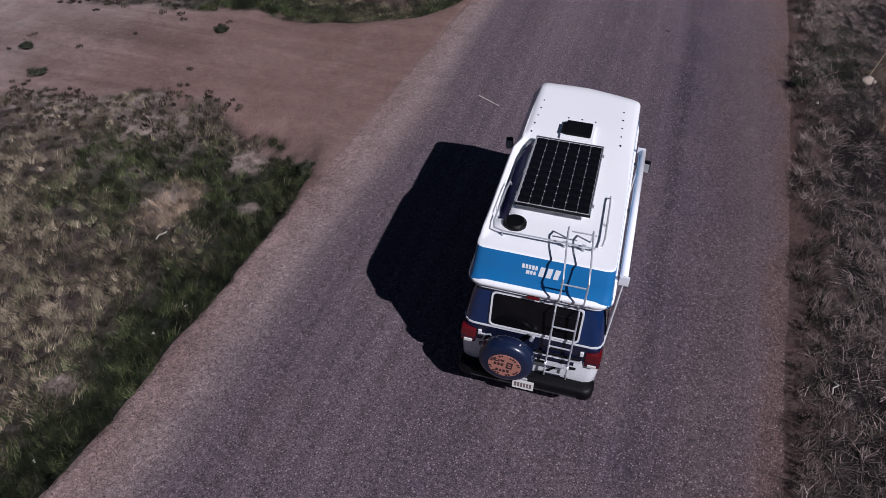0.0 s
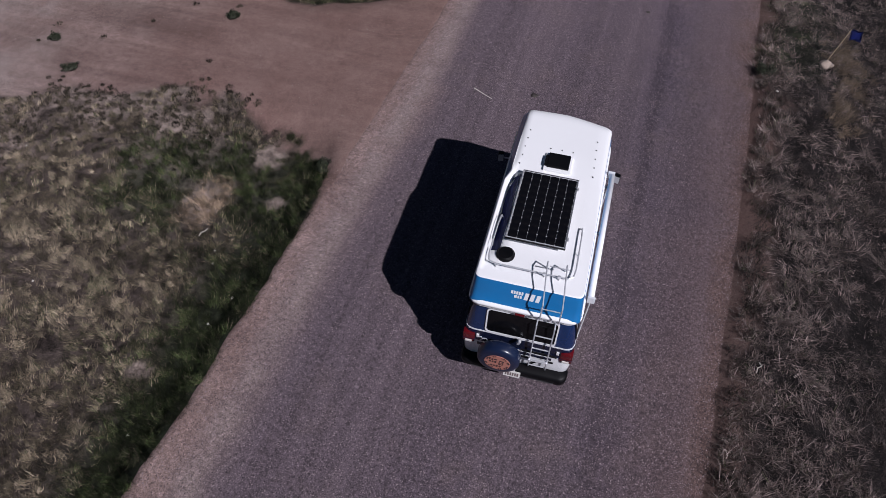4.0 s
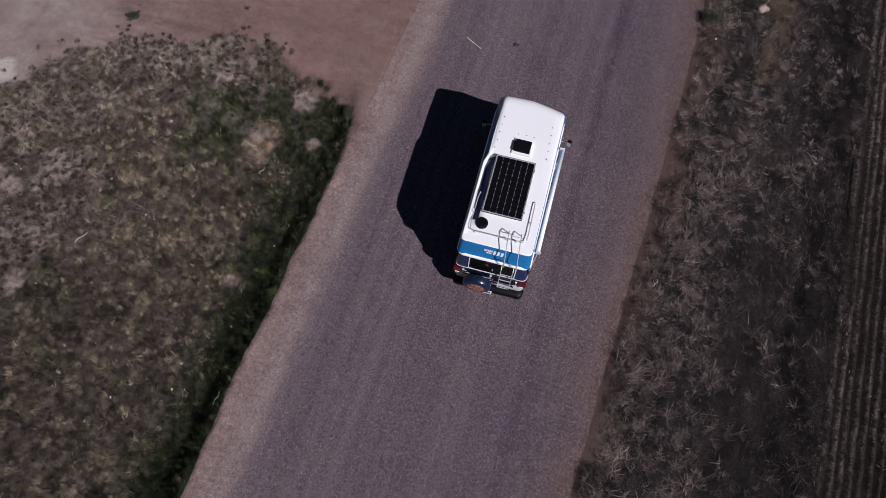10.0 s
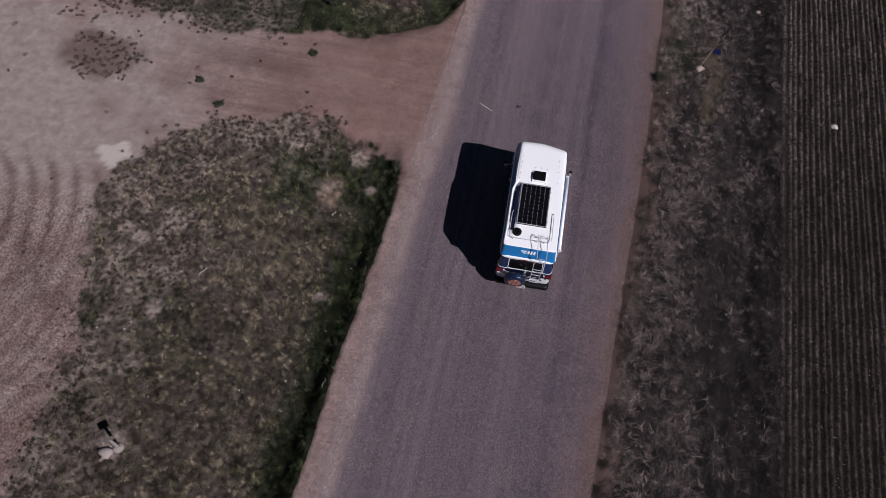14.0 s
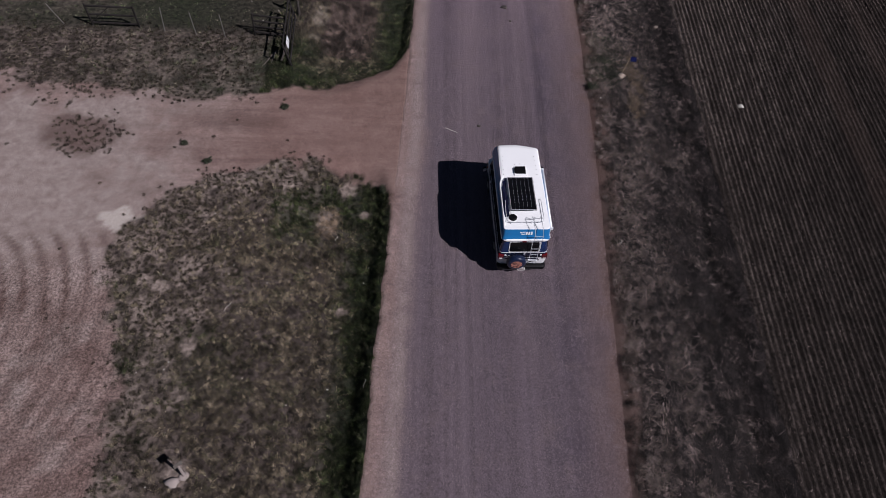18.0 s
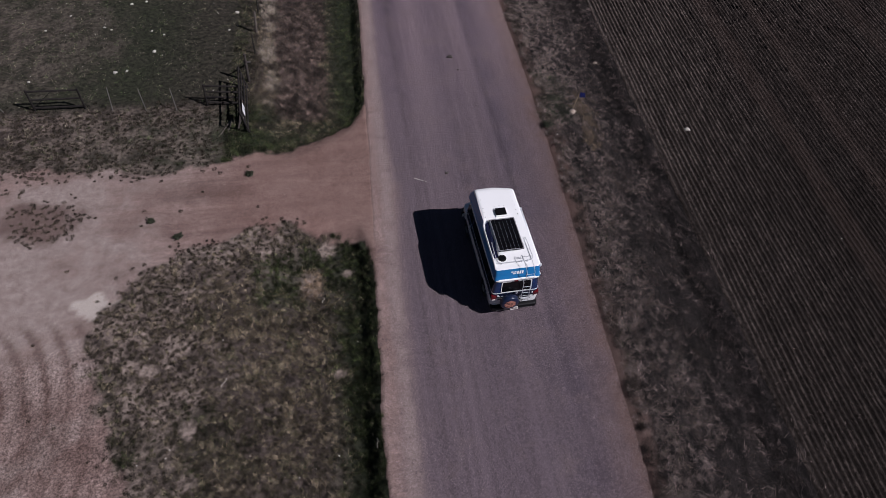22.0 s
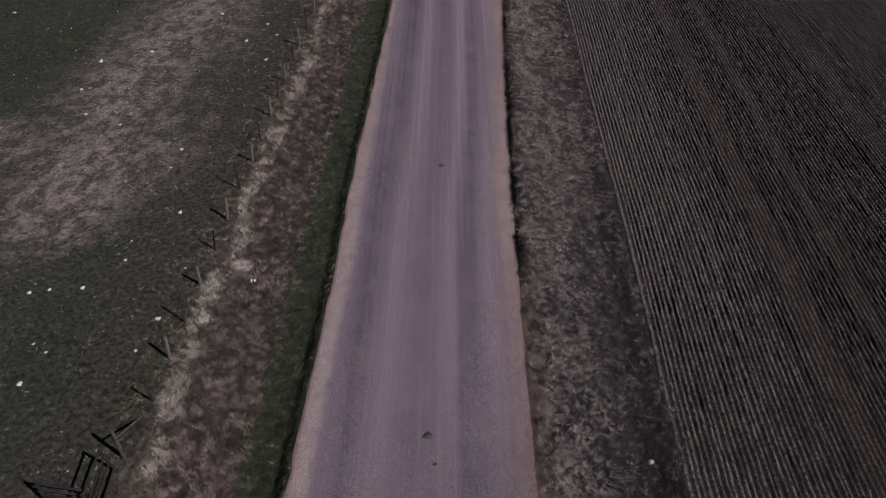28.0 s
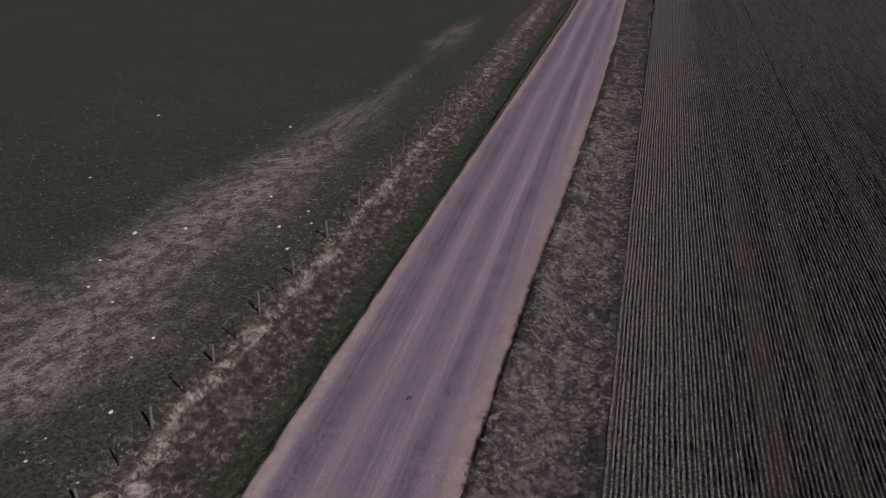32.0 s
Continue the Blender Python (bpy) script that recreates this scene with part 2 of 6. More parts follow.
def road_material():
    n = Nodes("chip_sealed_road")
    blotch = n.noise(0.35, 5, 0.6)
    lines = n.noise(1.0, 4, 0.6, stretch=(5.0, 0.022, 1.0))
    grain = n.sum("ADD", n.sum("MULTIPLY", n.noise(46, 4, 0.8), 0.6), n.sum("MULTIPLY", n.noise(15, 5, 0.8), 0.4))
    lane = n.sum("ADD", n.layer("lane"), n.sum("MULTIPLY", n.sum("SUBTRACT", n.noise(1.0, 3, 0.5, stretch=(1.0, 0.030, 1.0)), 0.5), 0.6))
    tone = n.mix(n.ramp(lane, (0.12, 0.0), (0.88, 1.0)), (0.062, 0.048, 0.062), (0.128, 0.098, 0.112))
    tone = n.mix(n.ramp(blotch, (0.40, 0.0), (0.70, 0.40)), tone, (0.126, 0.095, 0.105))
    tone = n.mix(1.0, tone, n.ramp(lines, (0.32, 0.84), (0.50, 1.0), (0.68, 1.18)), "MULTIPLY")
    tone = n.mix(n.layer("far_pale"), tone, n.mix(1.0, tone, (1.42, 1.37, 1.36), "MULTIPLY"))
    worn = n.ramp(n.noise(0.9, 6, 0.7), (0.52, 0.0), (0.68, 0.45))
    tone = n.mix(worn, tone, (0.150, 0.112, 0.113))
    tone = n.mix(n.layer("shoulder"), tone, n.mix(0.40, clay_tone(n), (0.285, 0.196, 0.178)))
    tone = n.mix(n.sum("MULTIPLY", n.layer("rim"), n.ramp(n.noise(1.6, 5), (0.30, 0.2), (0.55, 1.0))), tone, (0.270, 0.208, 0.196))
    tone = n.mix(n.layer("earth"), tone, n.mix(n.noise(3.0, 5, 0.7), (0.068, 0.040, 0.034), (0.160, 0.102, 0.088)))
    tone = n.mix(1.0, tone, n.ramp(grain, (0.33, 0.10), (0.47, 0.70), (0.56, 1.30), (0.66, 3.0)), "MULTIPLY")
    loose = n.layer("loose")
    for scale, low, colour in ((31, 0.46, (0.262, 0.206, 0.218)), (24, 0.72, (0.36, 0.288, 0.292)), (16, 0.95, (0.48, 0.41, 0.40)), (33, 0.62, (0.014, 0.011, 0.014)), (19, 0.84, (0.27, 0.214, 0.232)), (21, 0.84, (0.016, 0.013, 0.016))):
        spot = n.ramp(n.cells(scale, "Distance"), (0.18, 1.0), (0.36, 0.0))
        pick = n.ramp(n.cells(scale, "Color"), (low, 0.0), (low + 0.04, 1.0))
        tone = n.mix(n.sum("MULTIPLY", loose, n.mix(1.0, spot, pick, "MULTIPLY")), tone, colour)
    n.set(Base_Color=tone, Roughness=0.9)
    n.shader.inputs["Specular IOR Level"].default_value = 0.25
    return n.bump(n.sum("ADD", grain, n.noise(11, 3)), 0.9, 0.02).mat


def ground_material():
    n = Nodes("soil_and_thatch")
    fine, mid = n.noise(34, 5, 0.75), n.noise(4.5, 6, 0.7)
    soil = n.mix(n.ramp(mid, (0.38, 0.0), (0.60, 1.0)), (0.012, 0.009, 0.008), (0.060, 0.046, 0.040))
    green = n.mix(n.ramp(mid, (0.36, 0.0), (0.64, 1.0)), (0.008, 0.010, 0.006), (0.036, 0.042, 0.024))
    green = n.mix(n.ramp(n.noise(0.16, 6, 0.65), (0.44, 0.0), (0.68, 0.5)), green, (0.036, 0.033, 0.026))
    # near-black to grey-brown fibrous tone, strongest right of the road
    soil = n.mix(n.layer("verge_dark"), soil, n.mix(n.ramp(n.noise(30, 6, 0.85), (0.42, 0.0), (0.52, 0.25), (0.62, 1.0)), (0.0050, 0.0040, 0.0042), n.mix(n.ramp(n.noise(1.0, 5, 0.7, stretch=(2.2, 0.8, 1.0)), (0.42, 0.0), (0.62, 1.0)), (0.012, 0.0096, 0.0092), (0.090, 0.072, 0.068))))
    tone = n.mix(n.layer("green"), soil, green)
    tone = n.mix(n.layer("pale"), tone, n.mix(n.ramp(mid, (0.36, 0.0), (0.62, 1.0)), (0.085, 0.066, 0.056), (0.300, 0.238, 0.206)))
    clay = clay_tone(n)
    clay = n.mix(n.sum("MULTIPLY", n.layer("dusty"), 0.85), clay, n.mix(n.ramp(n.noise(2.2, 6, 0.7), (0.36, 0.0), (0.64, 1.0)), (0.235, 0.184, 0.167), (0.360, 0.296, 0.272)))
    clay = n.mix(n.sum("MULTIPLY", n.layer("ruddy"), 0.6), clay, n.mix(n.noise(2.5, 6, 0.7), (0.120, 0.068, 0.056), (0.245, 0.150, 0.128)))
    clay = n.mix(n.layer("damp"), clay, (0.105, 0.067, 0.058))
    clay = n.mix(n.layer("crumb"), clay, n.mix(1.0, clay, n.ramp(n.noise(10, 6, 0.85), (0.40, 0.42), (0.50, 1.0), (0.60, 1.7)), "MULTIPLY"))
    clay = n.mix(n.layer("chalk"), clay, (0.47, 0.41, 0.37))
    grit = n.ramp(n.cells(20, "Color"), (0.86, 0.0), (0.90, 1.0))
    clay = n.mix(n.mix(1.0, grit, n.ramp(n.cells(20, "Distance"), (0.15, 1.0), (0.32, 0.0)), "MULTIPLY"), clay, (0.36, 0.29, 0.26))
    tone = n.mix(n.layer("dirt"), tone, clay)
    rough = n.mix(n.layer("dirt"), n.ramp(fine, (0.28, 0.35), (0.50, 1.0), (0.74, 1.9)), n.ramp(fine, (0.28, 0.55), (0.50, 1.0), (0.74, 1.55)))
    tone = n.mix(1.0, tone, rough, "MULTIPLY")
    n.set(Base_Color=tone, Roughness=0.95)
    n.shader.inputs["Specular IOR Level"].default_value = 0.15
    return n.bump(n.sum("ADD", fine, n.noise(6, 4)), 0.8, 0.03).mat


def field_material():
    n = Nodes("ploughed_soil")
    fine, mid = n.noise(22, 5, 0.75), n.noise(2.2, 6, 0.7)
    # Groove shade is put into the furrow colour; crests hold sunlit tops and straw.
    shaded_furrow = n.mix(n.ramp(mid, (0.36, 0.0), (0.66, 1.0)), (0.0075, 0.0055, 0.0049), (0.020, 0.0150, 0.0132))
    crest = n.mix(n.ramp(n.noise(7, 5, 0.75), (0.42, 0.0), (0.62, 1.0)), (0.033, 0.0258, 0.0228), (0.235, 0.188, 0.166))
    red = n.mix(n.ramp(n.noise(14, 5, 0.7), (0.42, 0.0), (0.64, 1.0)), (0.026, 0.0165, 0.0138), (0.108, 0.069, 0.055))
    tone = n.mix(n.layer("crest"), shaded_furrow, crest)
    tone = n.mix(n.layer("strip"), tone, red)
    for scale, low, colour in ((13, 0.90, (0.30, 0.25, 0.225)), (6, 0.95, (0.22, 0.18, 0.165))):
        pick = n.ramp(n.cells(scale, "Color"), (low, 0.0), (low + 0.03, 1.0))
        near = n.ramp(n.cells(scale, "Distance"), (0.10, 1.0), (0.24, 0.0))
        tone = n.mix(n.mix(1.0, pick, near, "MULTIPLY"), tone, colour)
    tone = n.mix(1.0, tone, n.ramp(fine, (0.30, 0.40), (0.50, 0.95), (0.72, 1.8)), "MULTIPLY")
    n.set(Base_Color=tone, Roughness=0.95)
    n.shader.inputs["Specular IOR Level"].default_value = 0.12
    return n.bump(n.sum("ADD", fine, mid), 0.9, 0.05).mat


def paint(name, colour, rough=0.35, dirt=0.12, coat=0.0, metal=0.0, scale=3.0, gloss=0.5):
    """A painted, moulded or metal surface with faint dust and an uneven gloss."""
    n = Nodes(name)
    dust = n.ramp(n.noise(scale, 5, 0.65), (0.40, 0.0), (0.80, dirt))
    n.set(Base_Color=n.mix(dust, colour, (0.30, 0.26, 0.23)), Metallic=metal)
    n.set(Roughness=n.sum("ADD", n.sum("MULTIPLY", n.noise(scale * 4, 3), 0.14), rough - 0.07))
    n.shader.inputs["Coat Weight"].default_value = coat
    n.shader.inputs["Specular IOR Level"].default_value = gloss
    return n.mat


ROAD, GROUND, FIELD = road_material(), ground_material(), field_material()

# ---------------------------------------------------------------- ground, road and field
def steps(*parts):
    """Coordinates in stretches of (from, to, step)."""
    return np.concatenate([np.arange(a, b, s) for a, b, s in parts] + [[parts[-1][1]]])


def green_share(x, y):
    """How green, from 0 to 1, the growth is."""
    x, y = np.asarray(x, float), np.asarray(y, float)
    u = across(x, y)
    big = fbm(x, y, 6, 51)
    bank = smooth(-7.4, -5.5, u) * smooth(-4.2, -4.9, u)
    south = np.maximum(bank, smooth(2.3, 0.5, np.abs(y - 1.5)) * smooth(0.40, 0.56, big + 0.12 * smooth(-12, -6, x)))
    south = np.maximum(south, 0.40 * smooth(0.48, 0.68, big))
    north = np.maximum(bank, smooth(3.6, 1.2, np.abs(y - 10.3)) * smooth(-24, -12, u) * (1 - 0.25 * smooth(-9.8, -8.4, u)) * (0.55 + 0.45 * smooth(0.36, 0.56, fbm(x, y, 1.1, 106))))
    pasture = smooth(-10.2, -11.2, u) * smooth(12.0, 14.2, y) * (1 - 0.9 * brown_share(x, y)) * (0.55 + 0.45 * smooth(-13, -17, u + 2 * (fbm(x, y, 3, 94) - 0.5))) * (1 - 0.5 * smooth(-15.5, -13.5, u + 2 * (fbm(x, y, 3, 94) - 0.5)) * smooth(20, 27, y) * smooth(70, 50, y))
    north = np.maximum(north, 0.85 * pasture)
    left = np.where(y < 6.4, south, north)
    right = 0.6 * smooth(0.58, 0.72, big) * smooth(7.4, 5.0, u)
    return np.where(u < 0, left, right)


def brown_share(x, y):
    """The dry, trodden belt that runs up the pasture."""
    x, y = np.asarray(x, float), np.asarray(y, float)
    middle = np.interp(y, (20, 26, 34, 46, 56, 66, 80, 100, 115, 130), (-19.5, -18.8, -18.6, -18.4, -17.6, -16.4, -15.4, -15.2, -15, -14))
    half = np.interp(y, (23, 27, 32, 48, 56, 70, 90, 106, 125), (0.1, 3.0, 4.5, 4.4, 3.6, 2.8, 1.3, 2.2, 0.8))
    off = np.abs(x - middle) / half + 0.8 * (fbm(x, y, 6, 78) - 0.5) + 0.7 * (fbm(x, y, 1.0, 79) - 0.5)
    west = smooth(1.2, 0.5, np.hypot((x + 26) / 6, (y - 33) / 4) + 0.9 * (fbm(x, y, 4, 91) - 0.5))
    near = smooth(1.5, 0.2, np.hypot((x + 23.5) / 5.5, (y - 20) / 6.5) + 1.2 * (fbm(x, y, 2.0, 121) - 0.5))
    west = np.maximum(west, 0.6 * near)
    return np.maximum(smooth(1.6, 0.0, off) * smooth(23, 28, y) * np.interp(y, (50, 72, 95, 104, 116, 125), (1.0, 0.5, 0.12, 0.55, 0.45, 0.0)), 0.7 * west)


def weedy(x, y):
    """Where small dark rosettes stand on brown soil: the plot's far edges and the strip before the fence."""
    x, y = np.asarray(x, float), np.asarray(y, float)
    soft = 3.0 * (fbm(x, y, 3, 95) - 0.5)
    plot = np.maximum(smooth(-10.2, -13.0, x + soft), smooth(0.6, 2.6, y + 0.7 * soft) * smooth(-7.0, -9.5, x)) * (y < 6.4)
    strip = smooth(-10.4, -13.5, x + soft) * smooth(13.6, 12.4, y) * (y > 6.4)
    return plot + 0.75 * strip


SPOTS = ((-12.06, -5.33, 0.40), (-13.62, -2.77, 0.38), (-11.4, -10.05, 0.55), (-6.9, 2.9, 0.5), (-6.0, 1.5, 0.35), (-6.6, -3.4, 0.3), (-8.4, 25.3, 0.62))


def bald(x, y):
    """Small bare spots in the turf."""
    return sum(smooth(1.0, 0.5, np.hypot(x - a, y - c) / r + 0.7 * (fbm(x, y, 0.4, 27) - 0.5)) for a, c, r in SPOTS)


def build_ground():
    xs = steps((-900, -120, 60), (-120, -46, 6), (-46, -24, 0.4), (-24, 12, 0.16), (12, 60, 4), (60, 900, 60))
    ys = steps((-600, -60, 60), (-60, -18, 3), (-18, 30, 0.16), (30, 66, 0.36), (66, 150, 2.5), (150, 1500, 75))
    x, y = np.meshgrid(xs, ys)
    z = ground_z(x, y)
    z = np.where(across(x, y) > np.interp(y, *zip(*FIELD_EDGE)) + 0.4, -0.45, z)
    me = mesh_from("ground", np.stack([x, y, z], -1).reshape(-1, 3), grid_faces(len(ys), len(xs)))
    depth = dirt_depth(x, y)
    ragged = depth + 1.5 * (fbm(x, y, 1.4, 11) - 0.5) + 0.9 * (fbm(x, y, 0.45, 12) - 0.5)
    u = across(x, y)
    margin = smooth(0.75, 0.15, u - road_right(y) + 1.1 * (fbm(x, y, 0.7, 101) - 0.5)) * (u > 0) * smooth(26, 23, y)
    float_layer(me, "dirt", np.maximum(smooth(-0.15, 0.25, ragged), 0.9 * margin))
    west = smooth(-11, -18, x + 3 * (fbm(x, y, 4, 13) - 0.5))
    dusty = west * (0.25 + 0.75 * smooth(0.36, 0.60, fbm(x, y, 3.0, 14))) * (0.35 + 0.65 * smooth(-4.5, -1.0, y + 2 * (fbm(x, y, 2, 17) - 0.5)))
    white = smooth(1.0, 0.8, np.hypot((x + 16.05) / 0.95, (y - 0.55) / 0.55) + 2.6 * (fbm(x, y, 0.8, 18) - 0.5))
    float_layer(me, "dusty", np.clip(dusty + 0.5 * smooth(0.55, 0.7, fbm(x, y, 1.2, 19)) * smooth(-13, -16, x), 0, 1))
    float_layer(me, "crumb", smooth(-0.5, -3.0, y + 2 * (fbm(x, y, 2, 17) - 0.5)) * smooth(-13, -14.5, x))
    float_layer(me, "chalk", 0.9 * white)
    float_layer(me, "ruddy", smooth(-13.5, -8.0, x + 3 * (fbm(x, y, 2.5, 120) - 0.5)) * smooth(2.0, 3.5, y))
    round_r, round_a = np.hypot(x + 24.85, y + 4.95), np.arctan2(y + 4.95, x + 24.85)
    arc = round_r * round_a
    ruts = smooth(0.10, 0.70, np.sin(round_r * 2 * np.pi / 0.78 + 1.5 * fbm(x, y, 3, 116)) + 2.0 * (fbm(round_r * 1.5, arc * 0.5, 0.6, 20) - 0.5))
    ruts = ruts * smooth(-5.2, -3.4, y + (fbm(x, y, 1.2, 117) - 0.5)) * smooth(0.4, -0.6, y + 1.2 * (fbm(x, y, 0.8, 118) - 0.5)) * smooth(-15.7, -16.8, x) * smooth(-24, -22, x)
    patch = smooth(1.2, 0.6, np.hypot((x + 19.0) / 1.9, (y - 5.4) / 1.4) + 0.9 * (fbm(x, y, 0.9, 24) - 0.5))
    band = smooth(1.1, 0.3, np.hypot((x + 13.0) / 3.6, (y - 6.6) / 0.6) + 0.8 * (fbm(x, y, 1.2, 25) - 0.5))
    low = smooth(-1.5, -4.5, y + 2 * (fbm(x, y, 2, 17) - 0.5)) * smooth(-13.4, -14.4, x) * (0.08 + 0.45 * smooth(0.40, 0.62, fbm(round_r * 1.1, arc * 0.12, 0.30, 26, 2)) + 0.25 * smooth(0.5, 0.66, fbm(x, y, 0.22, 119, 2)))
    float_layer(me, "damp", np.clip(0.75 * margin + 0.62 * ruts + 0.8 * patch + 0.45 * band + low, 0, 1))
    float_layer(me, "green", green_share(x, y))
    float_layer(me, "verge_dark", np.maximum((u > 4.2) * np.interp(y, (18, 34), (1.0, 0.45)), 0.2 * smooth(0.5, 0.2, np.abs(u + 7.85 + 0.9 * (fbm(x, y, 2.5, 65) - 0.5)) - 1.15) * smooth(10.5, 13, y)))
    pale = brown_share(x, y) * smooth(-10.4, -11.7, across(x, y)) * smooth(12, 15, y) * (0.14 + 0.56 * smooth(0.38, 0.64, fbm(x, y, 0.5, 92, 2)))
    tan = smooth(1.1, 0.2, np.hypot((x + 7.5) / 0.7, (y - 1.0) / 0.95) + 0.8 * (fbm(x, y, 0.5, 16) - 0.5))
    puddle = smooth(1.0, 0.6, np.hypot((x + 8.4) / 0.6, (y - 25.3) / 0.4) + 0.6 * (fbm(x, y, 0.5, 15) - 0.5))
    turf = 0.14 * smooth(0.0, -0.6, depth) * (y < 6.4) * smooth(-5.9, -6.6, u) * smooth(0.30, 0.62, fbm(x, y, 0.35, 115, 3))
    float_layer(me, "pale", np.clip(pale + turf + tan + puddle + bald(x, y) + weedy(x, y) * np.where(y > 6.4, 0.6, 0.85) * (0.15 + 0.95 * smooth(0.32, 0.66, fbm(x, y, 0.5, 96))), 0, 1))
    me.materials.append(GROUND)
    tagged(new("ground", me), "dry grassland soil with bare reddish clay track and thatch", "ground", kind="structure")


def build_road():
    ys = steps((-120, -18, 3), (-18, 66, 0.22), (66, 160, 2), (160, 1500, 60))
    share = np.linspace(0, 1, 97)
    left, right = road_left(ys), road_right(ys)
    u = left[:, None] * (1 - share) + right[:, None] * share
    y = np.repeat(ys[:, None], len(share), 1)
    x = u + DRIFT * (y - 5.3)
    z = road_z(u) + 0.012 * (fbm(x, y, 1.2, 21) - 0.5)
    z = np.where(share < 0.001, z - 0.06, z)
    me = mesh_from("road", np.stack([x, y, z], -1).reshape(-1, 3), grid_faces(len(ys), len(share)))
    reach = np.interp(y, (-12, 2, 13, 60), (1.8, 1.6, 1.05, 0.85))
    inner_l = smooth(1.0, 0.12, (u - left[:, None]) / reach + 0.7 * (fbm(x, y * 0.12, 1.1, 22) - 0.5))
    off = right[:, None] - u
    inner_r = np.interp(y, (10, 24), (0.15, 0.85)) * smooth(1.0, 0.1, off / np.interp(y, (10, 24, 60, 100), (1.5, 1.7, 1.6, 1.0)) + 0.8 * (fbm(x, y * 0.15, 1.1, 23) - 0.5))
    mouth = smooth(-3.1, -4.5, u + 0.9 * (fbm(x, y, 1.2, 97) - 0.5)) * smooth(4.6, 3.0, np.abs(y - 7.0))
    float_layer(me, "shoulder", np.maximum(np.maximum(inner_l, inner_r), mouth))
    # the road grows paler from 6 to 20 m ahead
    float_layer(me, "far_pale", 0.9 * smooth(6, 20, y))
    float_layer(me, "rim", 0.95 * np.exp(-((u + 4.0 + 0.25 * (fbm(x, y * 0.3, 2, 103) - 0.5)) / 0.32) ** 2) * smooth(60, 20, y))
    # wheel paths and the paler crests between them
    v = u + 0.5 * (fbm(0 * y + 3, y, 14, 107, 2) - 0.5)
    lane = 0.5 + 0.42 * np.exp(-((v + 1.35) / 0.42) ** 2) + 0.45 * np.exp(-((v - 1.1) / 0.30) ** 2) + 0.25 * np.exp(-((v - 3.0) / 0.4) ** 2)
    lane = lane - 0.38 * np.exp(-((v + 2.6) / 0.60) ** 2) - 0.22 * np.exp(-((v + 0.1) / 0.5) ** 2) - 0.40 * np.exp(-((v - 2.05) / 0.45) ** 2)
    # brightness fall-off from left to right, painted into the lane tone
    light_slope = np.interp(u, (-4.5, -1.5, 1.0, 2.2, 4.0), (0.30, 0.24, 0.05, -0.16, -0.22)) * smooth(20, 8, y)
    float_layer(me, "lane", 0.5 + light_slope + (lane - 0.5) * np.interp(y, (-4, 12, 26), (0.15, 0.5, 1.0)))
    brown = np.maximum(0.85 * smooth(0.95, 0.05, off + 0.7 * (fbm(x, y, 0.8, 108) - 0.5)), 0.36 * smooth(2.2, 0.4, off + 0.9 * (fbm(x, y * 0.2, 1.2, 124) - 0.5)))
    float_layer(me, "earth", brown * np.interp(y, (12, 26), (1.0, 0.35)))
    float_layer(me, "loose", np.interp(y, (8, 26, 60), (0.9, 0.45, 0.15)))
    me.materials.append(ROAD)
    tagged(new("road", me), "worn purplish chip-sealed road with reddish gravel shoulders", "road", kind="structure")


PITCH = 0.235
BANDS = ((17.4, 0.55), (20.4, 0.35), (27.0, 0.55), (30.0, 0.35), (36.6, 0.55), (39.6, 0.35), (46.2, 0.55))


def flattened(u, y):
    """Smooth wheelings between the beds of ridges."""
    off = u + 0.35 * (fbm(u, y, 1.6, 109) - 0.5)
    return np.max([smooth(half + 0.22, half - 0.15, np.abs(off - middle)) for middle, half in BANDS], axis=0)


